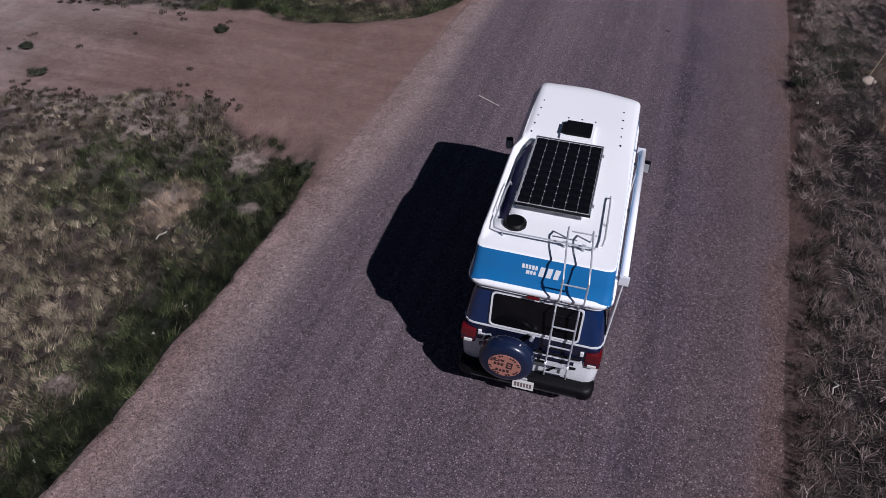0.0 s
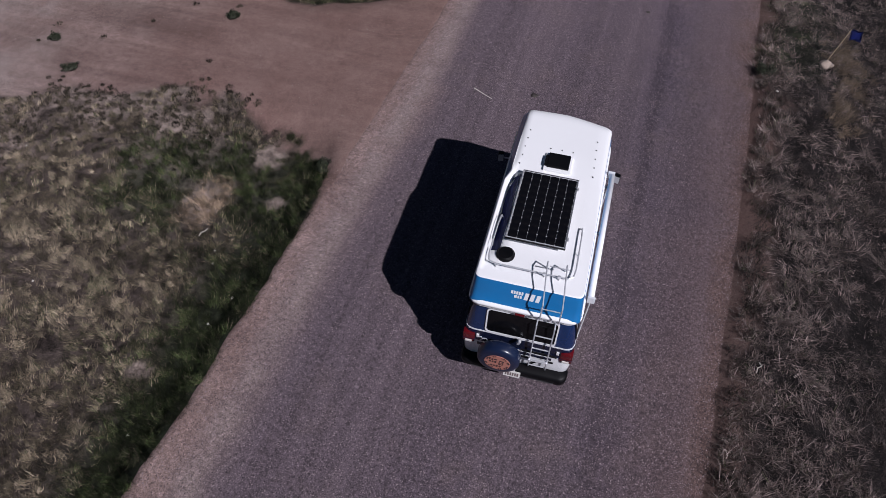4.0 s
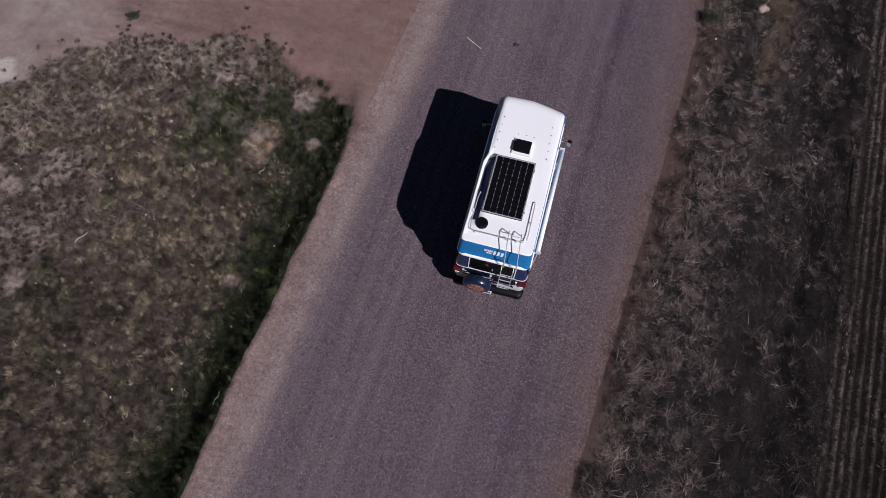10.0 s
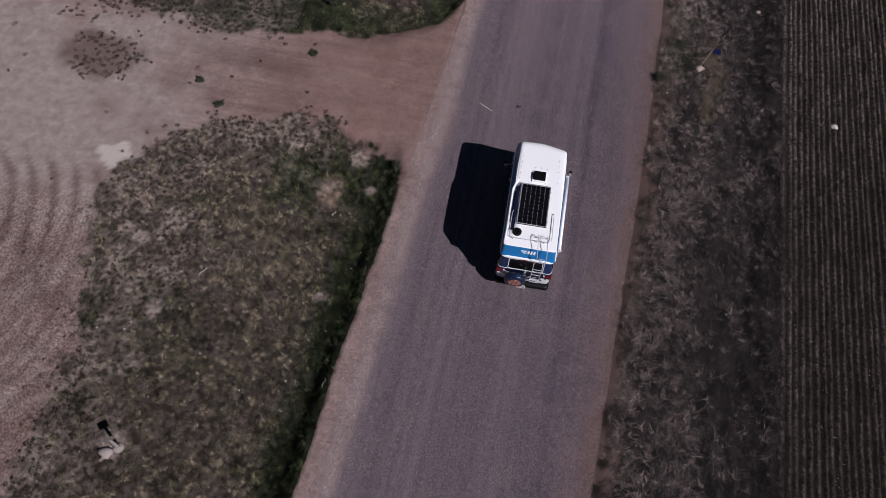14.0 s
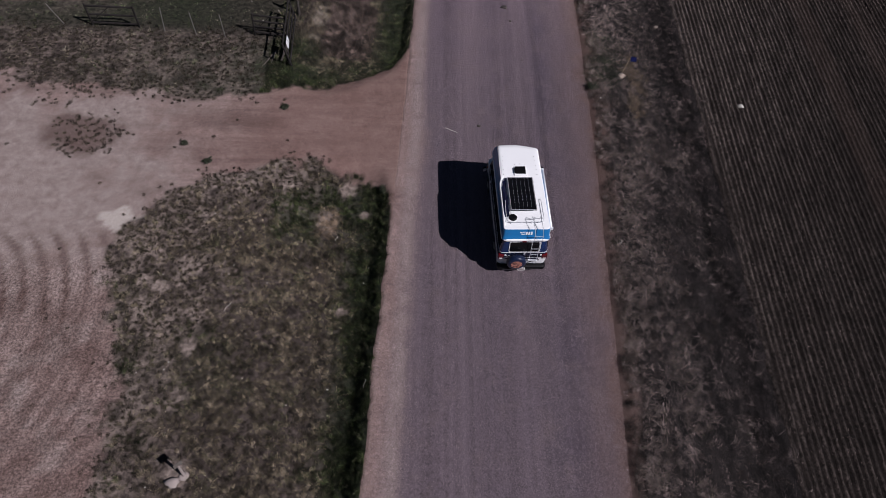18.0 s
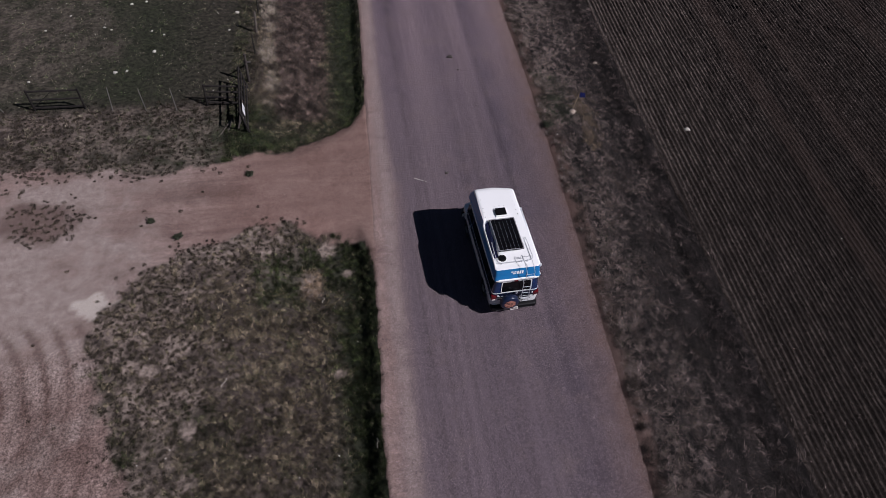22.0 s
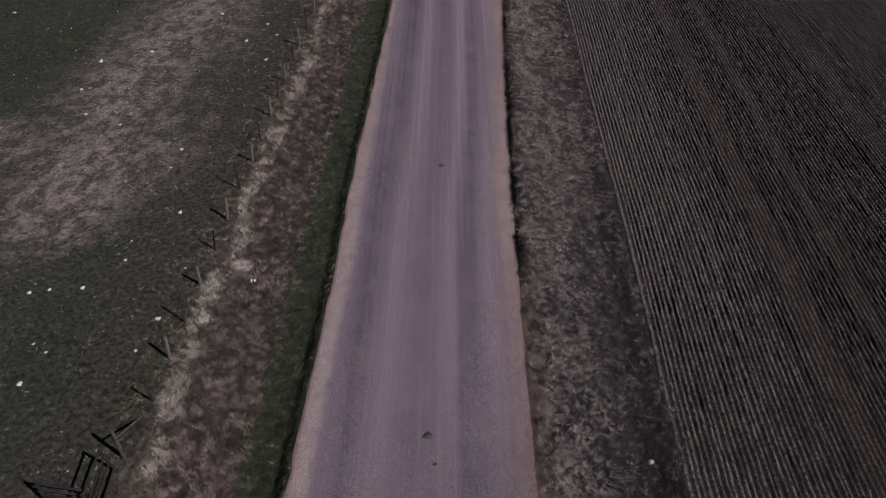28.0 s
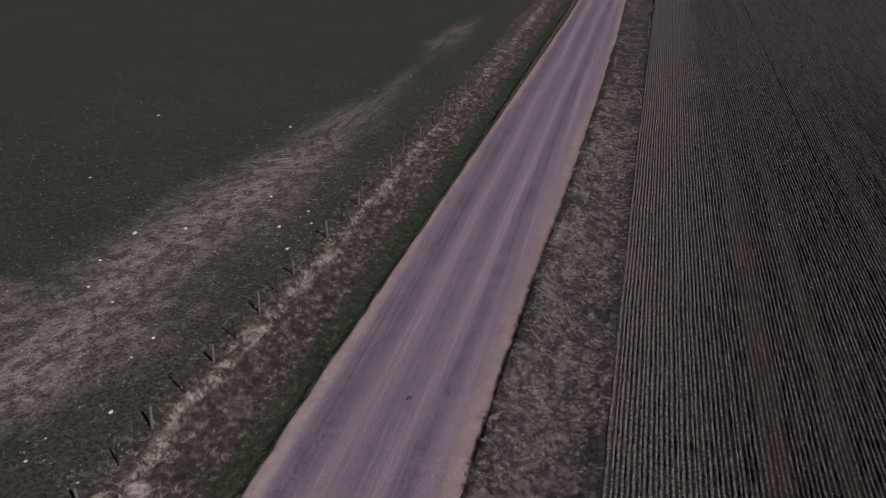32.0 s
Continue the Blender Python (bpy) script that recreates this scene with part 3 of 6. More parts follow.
def furrows(name, first, count, rows, label):
    """Ridges of turned soil side by side, the first ridge of all lying on the field's edge."""
    ridge = first * PITCH + PITCH * np.arange(count)
    # crest: 0 paints the shaded groove, 1 the bright straw-tipped top
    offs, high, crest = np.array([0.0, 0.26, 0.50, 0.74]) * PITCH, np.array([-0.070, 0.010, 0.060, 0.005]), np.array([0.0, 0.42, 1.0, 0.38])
    us = (ridge[:, None] + offs).ravel()
    u, y = np.meshgrid(us, rows)
    u = u + np.interp(y, *zip(*FIELD_EDGE))
    line = np.repeat(np.arange(count), 4)[None, :] + 0 * y
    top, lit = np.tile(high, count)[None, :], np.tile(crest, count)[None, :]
    own = fbm(line * 7.3, y, 0.55, 47, 3)
    wave = 0.07 * (lattice(line, 0 * line, 102) - 0.5) + 0.08 * (own - 0.5) + 0.10 * (fbm(u * 0.05, y, 9, 42, 2) - 0.5)
    band = flattened(u, y)
    strip = np.maximum(band, 0.6 * smooth(0.56, 0.74, fbm(line * PITCH, y * 0.012, 2.6, 45, 3) + 0.16 * (fbm(u, y, 1.2, 48) - 0.5)) * smooth(18, 21, u))
    low = smooth(9.8, 11.0, u + 0.9 * (fbm(u, y, 1.2, 110) - 0.5) + smooth(10, 28, y))
    z = 0.03 + top * (0.70 + 0.6 * fbm(line * 3.1, y, 0.28, 43, 2)) * (1 - 0.25 * band) * (0.35 + 0.65 * low) * np.interp(y, (8, 24), (0.8, 1.0)) * (1 - 0.75 * smooth(65, 130, y)) + 0.05 * (fbm(u, y, 6, 44) - 0.5)
    if first == 0:
        z[:, :2] = -0.02
    u = u + wave
    x = u + DRIFT * (y - 5.3)
    me = mesh_from(name, np.stack([x, y, z], -1).reshape(-1, 3), grid_faces(len(rows), len(us)), False)
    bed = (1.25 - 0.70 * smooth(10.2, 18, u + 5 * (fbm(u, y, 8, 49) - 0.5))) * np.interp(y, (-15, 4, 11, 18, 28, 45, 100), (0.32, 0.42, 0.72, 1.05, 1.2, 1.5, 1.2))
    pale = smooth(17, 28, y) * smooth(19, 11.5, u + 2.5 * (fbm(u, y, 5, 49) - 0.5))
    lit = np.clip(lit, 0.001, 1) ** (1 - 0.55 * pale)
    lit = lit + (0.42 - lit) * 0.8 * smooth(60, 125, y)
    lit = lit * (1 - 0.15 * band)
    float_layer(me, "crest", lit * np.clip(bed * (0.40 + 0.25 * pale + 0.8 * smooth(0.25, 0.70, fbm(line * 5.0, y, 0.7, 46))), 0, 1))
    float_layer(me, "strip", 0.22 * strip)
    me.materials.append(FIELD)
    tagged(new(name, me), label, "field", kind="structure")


def build_field():
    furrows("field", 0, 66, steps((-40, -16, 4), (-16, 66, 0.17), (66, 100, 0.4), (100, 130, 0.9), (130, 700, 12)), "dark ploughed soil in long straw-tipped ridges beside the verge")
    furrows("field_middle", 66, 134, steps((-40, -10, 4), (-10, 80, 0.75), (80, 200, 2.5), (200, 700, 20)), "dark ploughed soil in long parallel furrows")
    far = bpy.data.meshes.new("field")
    bm = bmesh.new()
    for x, y in ((57, -200), (1500, -200), (1500, 1500), (76, 1500)):
        bm.verts.new((x, y, -0.03))
    bm.faces.new(bm.verts)
    bm.to_mesh(far), bm.free()
    float_layer(far, "crest", np.zeros(4)), float_layer(far, "strip", np.zeros(4))
    far.materials.append(FIELD)
    tagged(new("field_far", far), "dark ploughed land reaching into the distance", "field", kind="structure")


build_ground(), build_road(), build_field()

# ---------------------------------------------------------------- helpers for things
def part(name, bm, material, parent=None, label="", smooth_shade=False):
    """Links a bmesh as one mesh object, under a thing or a part."""
    me = bpy.data.meshes.new(name)
    bm.normal_update()
    bm.to_mesh(me), bm.free()
    if smooth_shade:
        me.polygons.foreach_set("use_smooth", [True] * len(me.polygons))
    me.materials.append(material)
    ob = new(name, me)
    if parent:
        ob.parent = parent
    return tagged(ob, label)


def box(size, at=(0, 0, 0), turn=(0, 0, 0), bevel=0.0, bm=None):
    bm = bm or bmesh.new()
    made = bmesh.ops.create_cube(bm, size=1, matrix=pose(*at, *turn) @ Matrix.Diagonal((*size, 1)))
    if bevel:
        edges = list({e for v in made["verts"] for e in v.link_edges})
        bmesh.ops.bevel(bm, geom=edges, offset=bevel, segments=2, profile=0.7, affect="EDGES")
    return bm


def rod(a, b, r, bm=None, sides=8, r2=None):
    """A round bar from a to b."""
    bm = bm or bmesh.new()
    a, b = Vector(a), Vector(b)
    way = b - a
    m = Matrix.Translation((a + b) / 2) @ way.to_track_quat("Z", "Y").to_matrix().to_4x4()
    bmesh.ops.create_cone(bm, cap_ends=True, segments=sides, radius1=r, radius2=r if r2 is None else r2, depth=way.length, matrix=m)
    return bm


def pipe(points, r, sides=8, bm=None):
    """A bent tube along points."""
    bm = bm or bmesh.new()
    points = [Vector(p) for p in points]
    rings = []
    for n, p in enumerate(points):
        way = (points[min(n + 1, len(points) - 1)] - points[max(n - 1, 0)]).normalized()
        side = way.cross(Vector((0.31, 0.17, 0.93)) if abs(way.z) < 0.9 else Vector((1, 0, 0))).normalized()
        up = side.cross(way)
        rings.append([bm.verts.new(p + r * (math.cos(a) * side + math.sin(a) * up)) for a in (2 * math.pi * k / sides for k in range(sides))])
    for one, two in zip(rings, rings[1:]):
        for k in range(sides):
            bm.faces.new((one[k], one[(k + 1) % sides], two[(k + 1) % sides], two[k]))
    bm.faces.new(rings[0][::-1]), bm.faces.new(rings[-1])
    return bm


def ring_outline(z, half, rear, front, corner, bow=0.0, shape=None):
    """One level of a van's shell: right side from rear to front, then back along the left."""
    fr = [0, 0.004, 0.012, 0.03, 0.06, 0.15, 0.27, 0.38, 0.46, 0.52, 0.58, 0.64, 0.70, 0.78, 0.88, 0.94, 0.97, 0.988, 0.996, 1]
    right = []
    for k in fr:
        y = rear + (front - rear) * k
        near = min(y - rear, front - y)
        w = half * (shape(y) if shape else 1)
        if near < corner:
            w -= corner * (1 - math.sqrt(max(0, 1 - ((corner - near) / corner) ** 2)))
        right.append((w, y))
    ends = right[-1][0]
    across_front = [(ends * (1 - 2 * k / 6), front) for k in range(1, 6)]
    ends = right[0][0]
    across_rear = [(-ends * (1 - 2 * k / 6), rear) for k in range(1, 6)]
    left = [(-x, y) for x, y in reversed(right)]
    if shape:
        right = [(x / shape(y), y) for x, y in right]
        across_front = [(x / shape(front) if x > 0 else x, y) for x, y in across_front]
    flat = right + across_front + left + across_rear
    mid = (rear + front) / 2
    return [(x, y + (bow * (1 - (x / half) ** 2) * max(0, (y - mid) / (front - mid)) ** 3), z) for x, y in flat]


def loft(rings, cap_top=True, cap_bottom=True):
    bm = bmesh.new()
    made = [[bm.verts.new(p) for p in ring] for ring in rings]
    n = len(made[0])
    for one, two in zip(made, made[1:]):
        for k in range(n):
            bm.faces.new((one[k], one[(k + 1) % n], two[(k + 1) % n], two[k]))
    if cap_bottom:
        bm.faces.new(made[0][::-1])
    if cap_top:
        bm.faces.new(made[-1])
    return bm


def rounded(x0, x1, y0, y1, r, steps=4):
    pts = []
    for cx, cy, a0 in ((x1 - r, y0 + r, -90), (x1 - r, y1 - r, 0), (x0 + r, y1 - r, 90), (x0 + r, y0 + r, 180)):
        pts += [(cx + r * math.cos(radians(a0 + 90 * k / steps)), cy + r * math.sin(radians(a0 + 90 * k / steps))) for k in range(steps + 1)]
    return pts


def slab(outline, place, thick, bm=None):
    """A plate with a 2D outline laid onto a surface: place(a, b, out) gives the point, out metres off the surface."""
    bm = bm or bmesh.new()
    low = [bm.verts.new(place(a, b, -0.004)) for a, b in outline]
    top = [bm.verts.new(place(a, b, thick)) for a, b in outline]
    n = len(low)
    for k in range(n):
        bm.faces.new((low[k], low[(k + 1) % n], top[(k + 1) % n], top[k]))
    bm.faces.new(top), bm.faces.new(low[::-1])
    bmesh.ops.recalc_face_normals(bm, faces=bm.faces)
    return bm


def frame_slab(outer, inner, place, thick):
    """A flat frame between two outlines with equal counts."""
    bm = bmesh.new()
    n = len(outer)
    v = [[bm.verts.new(place(a, b, h)) for a, b in line] for line, h in ((outer, -0.004), (outer, thick), (inner, thick), (inner, -0.004))]
    for one, two in zip(v, v[1:]):
        for k in range(n):
            bm.faces.new((one[k], one[(k + 1) % n], two[(k + 1) % n], two[k]))
    bmesh.ops.recalc_face_normals(bm, faces=bm.faces)
    return bm


# ---------------------------------------------------------------- the camper van
WHITE = paint("white_gelcoat", (0.90, 0.90, 0.90), 0.42, 0.04, coat=0.2, scale=1.6)
BODY_WHITE = paint("white_body_paint", (0.78, 0.78, 0.79), 0.28, 0.16, coat=0.5)
BLUE = paint("blue_body_paint", (0.005, 0.022, 0.085), 0.22, 0.02, coat=0.8)
BAND_BLUE = paint("sky_blue_band", (0.010, 0.150, 0.385), 0.38, 0.03, coat=0.35, gloss=0.4)
NAVY = paint("navy_stripe", (0.005, 0.008, 0.026), 0.28, 0.02, coat=0.6)
BLACK = paint("black_plastic", (0.0025, 0.0025, 0.0035), 0.5, 0.01, gloss=0.18)
RUBBER = paint("tyre_rubber", (0.016, 0.016, 0.017), 0.85, 0.25)
GLASS = paint("tinted_glass", (0.004, 0.004, 0.005), 0.10, 0.02, gloss=0.22)
CHROME = paint("chrome", (0.72, 0.73, 0.76), 0.34, 0.05, metal=0.55)
STEEL = paint("wheel_steel", (0.42, 0.43, 0.45), 0.35, 0.2, metal=1.0)
RED = paint("red_lens", (0.110, 0.003, 0.006), 0.20, 0.02, coat=0.6)
PLATE = paint("number_plate", (0.70, 0.68, 0.64), 0.5, 0.2)
PLATE_INK = paint("plate_ink", (0.16, 0.12, 0.12), 0.6, 0.1)
DECAL = paint("orange_decal", (0.46, 0.190, 0.140), 0.6, 0.10)
DECAL_INK = paint("decal_ink", (0.050, 0.022, 0.022), 0.6, 0.05)
CELL = paint("solar_cell", (0.0035, 0.0035, 0.005), 0.25, 0.02, gloss=0.25)
CELL_BACK = paint("solar_backsheet", (0.40, 0.40, 0.42), 0.4, 0.05, coat=0.3)
ALU = paint("aluminium_frame", (0.55, 0.55, 0.57), 0.4, 0.1, metal=0.8)
AMBER = paint("amber_lens", (0.55, 0.16, 0.01), 0.2, 0.05, coat=0.4)

# levels of the body: height, half width, rear, front
LOW = ((0.36, 0.90, -1.70, 3.42), (0.46, 0.94, -1.75, 3.50), (0.80, 0.965, -1.765, 3.52), (1.10, 0.96, -1.76, 3.46), (1.14, 0.955, -1.755, 3.40))
UP = ((1.14, 0.955, -1.755, 3.02), (1.40, 0.945, -1.74, 2.98), (1.75, 0.895, -1.70, 2.80), (2.02, 0.845, -1.665, 2.58), (2.06, 0.83, -1.655, 2.54))


def level(table, z, k):
    return float(np.interp(z, [r[0] for r in table], [r[k] for r in table]))


def body_at(z, k):
    return level(LOW if z < 1.14 else UP, z, k)


def rear_at(a, z, out):
    """A point on the rear face: a metres to the right, at height z."""
    return (a, body_at(z, 2) - out, z)


def side_at(sign):
    return lambda y, z, out: (sign * (body_at(z, 1) + out), y, z)


def top_shape(y):
    """The roof's left shoulder is drawn in towards the front."""
    k = min(max((0.98 - y) / 0.30, 0), 1)
    return 0.89 + 0.11 * k


SHELL = ((2.11, 0.93, -1.73, 2.96, 0.12, None), (2.15, 0.93, -1.73, 2.96, 0.12, None), (2.19, 0.905, -1.69, 2.93, 0.11, None), (2.38, 0.895, -1.63, 2.89, 0.10, None), (2.57, 0.885, -1.55, 2.80, 0.10, top_shape))
CROWN = ((2.57, 0.885, -1.55, 2.80, 0.10, top_shape), (2.60, 0.88, -1.535, 2.77, 0.10, top_shape), (2.64, 0.865, -1.51, 2.72, 0.10, top_shape), (2.655, 0.835, -1.47, 2.66, 0.10, top_shape))


def deck_z(x, y):
    """The roof's deck: high at the front, lower behind the hatch."""
    k = min(max((y + 0.2) / 1.5, 0), 1)
    z = 2.585 * (1 - k) + 2.668 * k
    if y < 0.95 and y > -0.95 and -0.79 < x < -0.60:
        z -= 0.20 * min((-0.60 - x) / 0.14, 1)  # gully shaped in beside the panel to deepen its shade
    return z


def rim_z(x, y, z):
    """The edge of the lower deck stands up on the left alone."""
    return z if x < -0.6 and -1.3 < y < 0.95 else min(z, deck_z(0.5, y) - 0.004)


def joint_z(x, y, z):
    """White and blue meet higher up on the left front shoulder."""
    k = min(max((y - 0.75) / 0.2, 0), 1) * min(max((2.45 - y) / 0.3, 0), 1) if x < -0.5 else 0
    return z + (max(z, 2.640) - z) * k if 2.5 < z < 2.64 else z


def chamfer(x, y):
    """The roof's front edge falls back towards the right."""
    return y - 0.14 * max(0, (x - 0.02) / 0.83) * max(0, min(1, (y - 2.2) / 0.5))


def shell_at(z, k):
    return level(SHELL, z, k)


def build_van():
    van = new("camper_van")
    van.matrix_basis = pose(0.352, 0.02, 0.205, 0, 0, 2.35)
    tagged(van, "white and blue high-top camper van with solar panel on road", "van")

    part("lower_body", loft([ring_outline(z, h, r, f, 0.16, 0.10) for z, h, r, f in LOW]), BODY_WHITE, van, "white lower body", True)
    part("upper_body", loft([ring_outline(z, h, r, f, 0.15, 0.12) for z, h, r, f in UP]), BLUE, van, "dark blue upper body", True)
    shell = part("high_top", loft([[(x, chamfer(x, y) if zz > 2.3 else y, joint_z(x, y, zz)) for x, y, zz in ring_outline(z, h, r, f, c, 0.04, s)] for z, h, r, f, c, s in SHELL], cap_top=False), BAND_BLUE, van, "sky blue band of the raised roof", True)
    part("rim", loft([ring_outline(z, h, r, f, 0.20, 0.16) for z, h, r, f in ((2.075, 0.915, -1.725, 2.74), (2.095, 0.945, -1.75, 2.77), (2.15, 0.950, -1.755, 2.77), (2.175, 0.905, -1.705, 2.73))]), WHITE, shell, "white lower rim", True)
    rings = [[(x, chamfer(x, y), joint_z(x, y, rim_z(x, y, zz))) for x, y, zz in ring_outline(z, h, r, f, c, 0.04, s)] for z, h, r, f, c, s in CROWN]
    crown = loft(rings, cap_bottom=False, cap_top=False)
    crown.verts.ensure_lookup_table()
    rim = crown.verts[-len(rings[-1]):]
    ys = [-1.42, -1.3, -0.96, -0.93, -0.6, -0.2, 0.2, 0.6, 0.90, 0.96, 1.3, 1.8, 2.2, 2.50, 2.62]
    rows = []
    for y in ys:
        s = top_shape(y)
        xs = [-0.785 * s, -0.74 * s, -0.595 * s, -0.45 * s, -0.25, 0.0, 0.3, 0.6, 0.785]
        rows.append([crown.verts.new((x, chamfer(x, y + 0.035 * (1 - (x / 0.785) ** 2) * max(0, (y - 0.6) / 2.1) ** 3), deck_z(x, y))) for x in xs])
    for one, two in zip(rows, rows[1:]):
        for k in range(8):
            crown.faces.new((one[k], one[k + 1], two[k + 1], two[k]))
    inner = [r[-1] for r in rows] + rows[-1][-2::-1] + [r[0] for r in rows[-2::-1]] + rows[0][1:-1]
    edges = [crown.edges.get((inner[k], inner[(k + 1) % len(inner)])) for k in range(len(inner))]
    edges += [crown.edges.get((rim[k], rim[(k + 1) % len(rim)])) for k in range(len(rim))]
    bmesh.ops.bridge_loops(crown, edges=[e for e in edges if e])
    bmesh.ops.recalc_face_normals(crown, faces=crown.faces)
    part("crown", crown, WHITE, shell, "white fibreglass roof", True)
    # the panel's shadow on the white roof, laid in as a navy strip
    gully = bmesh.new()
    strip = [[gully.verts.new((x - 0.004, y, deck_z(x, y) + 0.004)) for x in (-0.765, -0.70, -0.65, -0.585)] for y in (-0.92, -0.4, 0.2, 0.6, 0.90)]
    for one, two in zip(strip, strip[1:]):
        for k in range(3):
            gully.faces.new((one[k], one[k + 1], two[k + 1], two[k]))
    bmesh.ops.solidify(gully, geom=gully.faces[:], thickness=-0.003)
    part("gully_shade", gully, paint("gully_shade_blue", (0.010, 0.016, 0.095), 0.55, 0.02, gloss=0.2), shell, "gully beside the panel, its shade painted in blue")
    part("gutter", loft([ring_outline(z, h, r, f, 0.15, 0.12) for z, h, r, f in ((2.02, 0.845, -1.69, 2.60), (2.035, 0.875, -1.725, 2.64), (2.055, 0.875, -1.725, 2.64), (2.07, 0.85, -1.70, 2.60))]), BODY_WHITE, van, "white rain gutter", True)

    # stripes round the body
    for name, z0, z1, mat, grow in (("stripe", 1.10, 1.30, NAVY, 0.005), ("pinstripe", 1.345, 1.375, BODY_WHITE, 0.006), ("pinstripe", 1.075, 1.095, BLUE, 0.006)):
        rings = [ring_outline(z, body_at(z, 1) + grow, body_at(z, 2) - grow, min(body_at(z, 3), 2.95) - 0.05, 0.15, 0.12) for z in (z0, z1)]
        part(name, loft(rings), mat, van)
    for sign in (-1, 1):
        part("sill_trim", slab(rounded(-1.3, 3.1, 0.46, 0.60, 0.02), side_at(sign), 0.02), NAVY, van)

    # rear: window, doors, lamps, bumper
    window = part("rear_window", slab(rounded(-0.57, 0.60, 1.42, 1.95, 0.06), rear_at, 0.012), GLASS, van, "black tinted rear window")
    part("window_frame", frame_slab(rounded(-0.595, 0.625, 1.395, 1.975, 0.07), rounded(-0.57, 0.60, 1.42, 1.95, 0.055), rear_at, 0.02), BODY_WHITE, window, "white window trim")
    part("door_gap", slab(rounded(0.018, 0.026, 0.62, 1.38, 0.002), rear_at, 0.003), BLACK, van)
    part("lower_stripe", slab(rounded(-0.72, 0.76, 1.17, 1.345, 0.01), rear_at, 0.009), NAVY, van)
    for a0, a1 in ((0.17, 0.30), (0.33, 0.46), (0.49, 0.72)):
        part("stripe_piece", slab(rounded(a0, a1, 1.03, 1.085, 0.01), rear_at, 0.011), BODY_WHITE, van)
    part("stripe_piece", slab(rounded(-0.73, -0.62, 1.15, 1.20, 0.01), rear_at, 0.013), BODY_WHITE, van)
    part("lower_panel", slab(rounded(-0.70, 0.62, 0.95, 1.02, 0.01), rear_at, 0.007), NAVY, van)
    part("brake_lamp", box((0.16, 0.04, 0.035), (-0.05, -1.735, 2.045), bevel=0.008), RED, van, "red high brake lamp")
    for sign in (-1, 1):
        lamp = part("tail_lamp", box((0.22, 0.20, 0.27), (sign * 0.855, -1.685, 1.13), bevel=0.05), RED, van, "red tail lamp")
        part("lens_divider", box((0.215, 0.205, 0.012), (sign * 0.856, -1.687, 1.09)), NAVY, lamp)
        part("reversing_lens", box((0.12, 0.03, 0.05), (sign * 0.855, -1.785, 1.035), bevel=0.01), PLATE, lamp)
        part("hinge", box((0.05, 0.03, 0.08), (sign * 0.70, -1.765, 1.22), bevel=0.01), BODY_WHITE, van)
    bumper = part("rear_bumper", loft([ring_outline(z, h, r, f, 0.14) for z, h, r, f in ((0.44, 0.92, -1.88, -1.60), (0.47, 0.955, -1.93, -1.58), (0.60, 0.96, -1.94, -1.58), (0.65, 0.93, -1.89, -1.60))]), BLACK, van, "black rear bumper", True)
    part("bumper_strip", box((1.5, 0.012, 0.012), (0, -1.942, 0.50)), STEEL, bumper)
    plate = part("number_plate", box((0.30, 0.014, 0.145), (0.0, -1.952, 0.535), (-12, 0, 0), 0.004), PLATE, van, "pale number plate with dark bars")
    for k in range(6):
        part("mark", box((0.030, 0.004, 0.075), (-0.105 + 0.042 * k, -1.960, 0.533), (-12, 0, 0)), PLATE_INK, plate)
    part("step_light", box((0.10, 0.03, 0.03), (0, -1.93, 0.635), bevel=0.005), CHROME, van)

    # spare wheel on a carrier
    spare = part("spare_wheel", bmesh.new(), NAVY, van)
    bm = bmesh.new()
    prof = ((0.0, 0.115), (0.27, 0.115), (0.325, 0.10), (0.355, 0.06), (0.36, -0.07), (0.34, -0.10), (0.0, -0.11))
    rings = [[bm.verts.new((max(r, 0.001) * math.cos(2 * math.pi * k / 36), -d, max(r, 0.001) * math.sin(2 * math.pi * k / 36))) for k in range(36)] for r, d in prof]
    for one, two in zip(rings, rings[1:]):
        for k in range(36):
            bm.faces.new((one[k], two[k], two[(k + 1) % 36], one[(k + 1) % 36]))
    bmesh.ops.recalc_face_normals(bm, faces=bm.faces)
    bpy.data.objects.remove(spare)
    spare = part("spare_wheel", bm, paint("vinyl_cover", (0.005, 0.012, 0.040), 0.30, 0.03, coat=0.5), van, "navy vinyl spare wheel cover", True)
    spare.matrix_basis = pose(-0.27, -1.99, 1.06, 3, 0, 0) @ Matrix.Scale(1.05, 4)
    disc = part("decal", slab([(0.215 * math.cos(2 * math.pi * k / 32), 0.215 * math.sin(2 * math.pi * k / 32)) for k in range(32)], lambda a, b, out: (a, -0.1185 - out, b), 0.003), DECAL, spare, "round orange decal with dark marks")
    for k in range(32):
        a = 2 * math.pi * k / 32
        if k % 8 in (0, 7, 3):
            continue
        r = 0.192 if k % 2 else 0.186
        part("mark", box((0.022, 0.004, 0.026 + 0.006 * (k % 3)), (r * math.cos(a), -0.123, r * math.sin(a)), (0, 90 - math.degrees(a), 0)), DECAL_INK, disc)
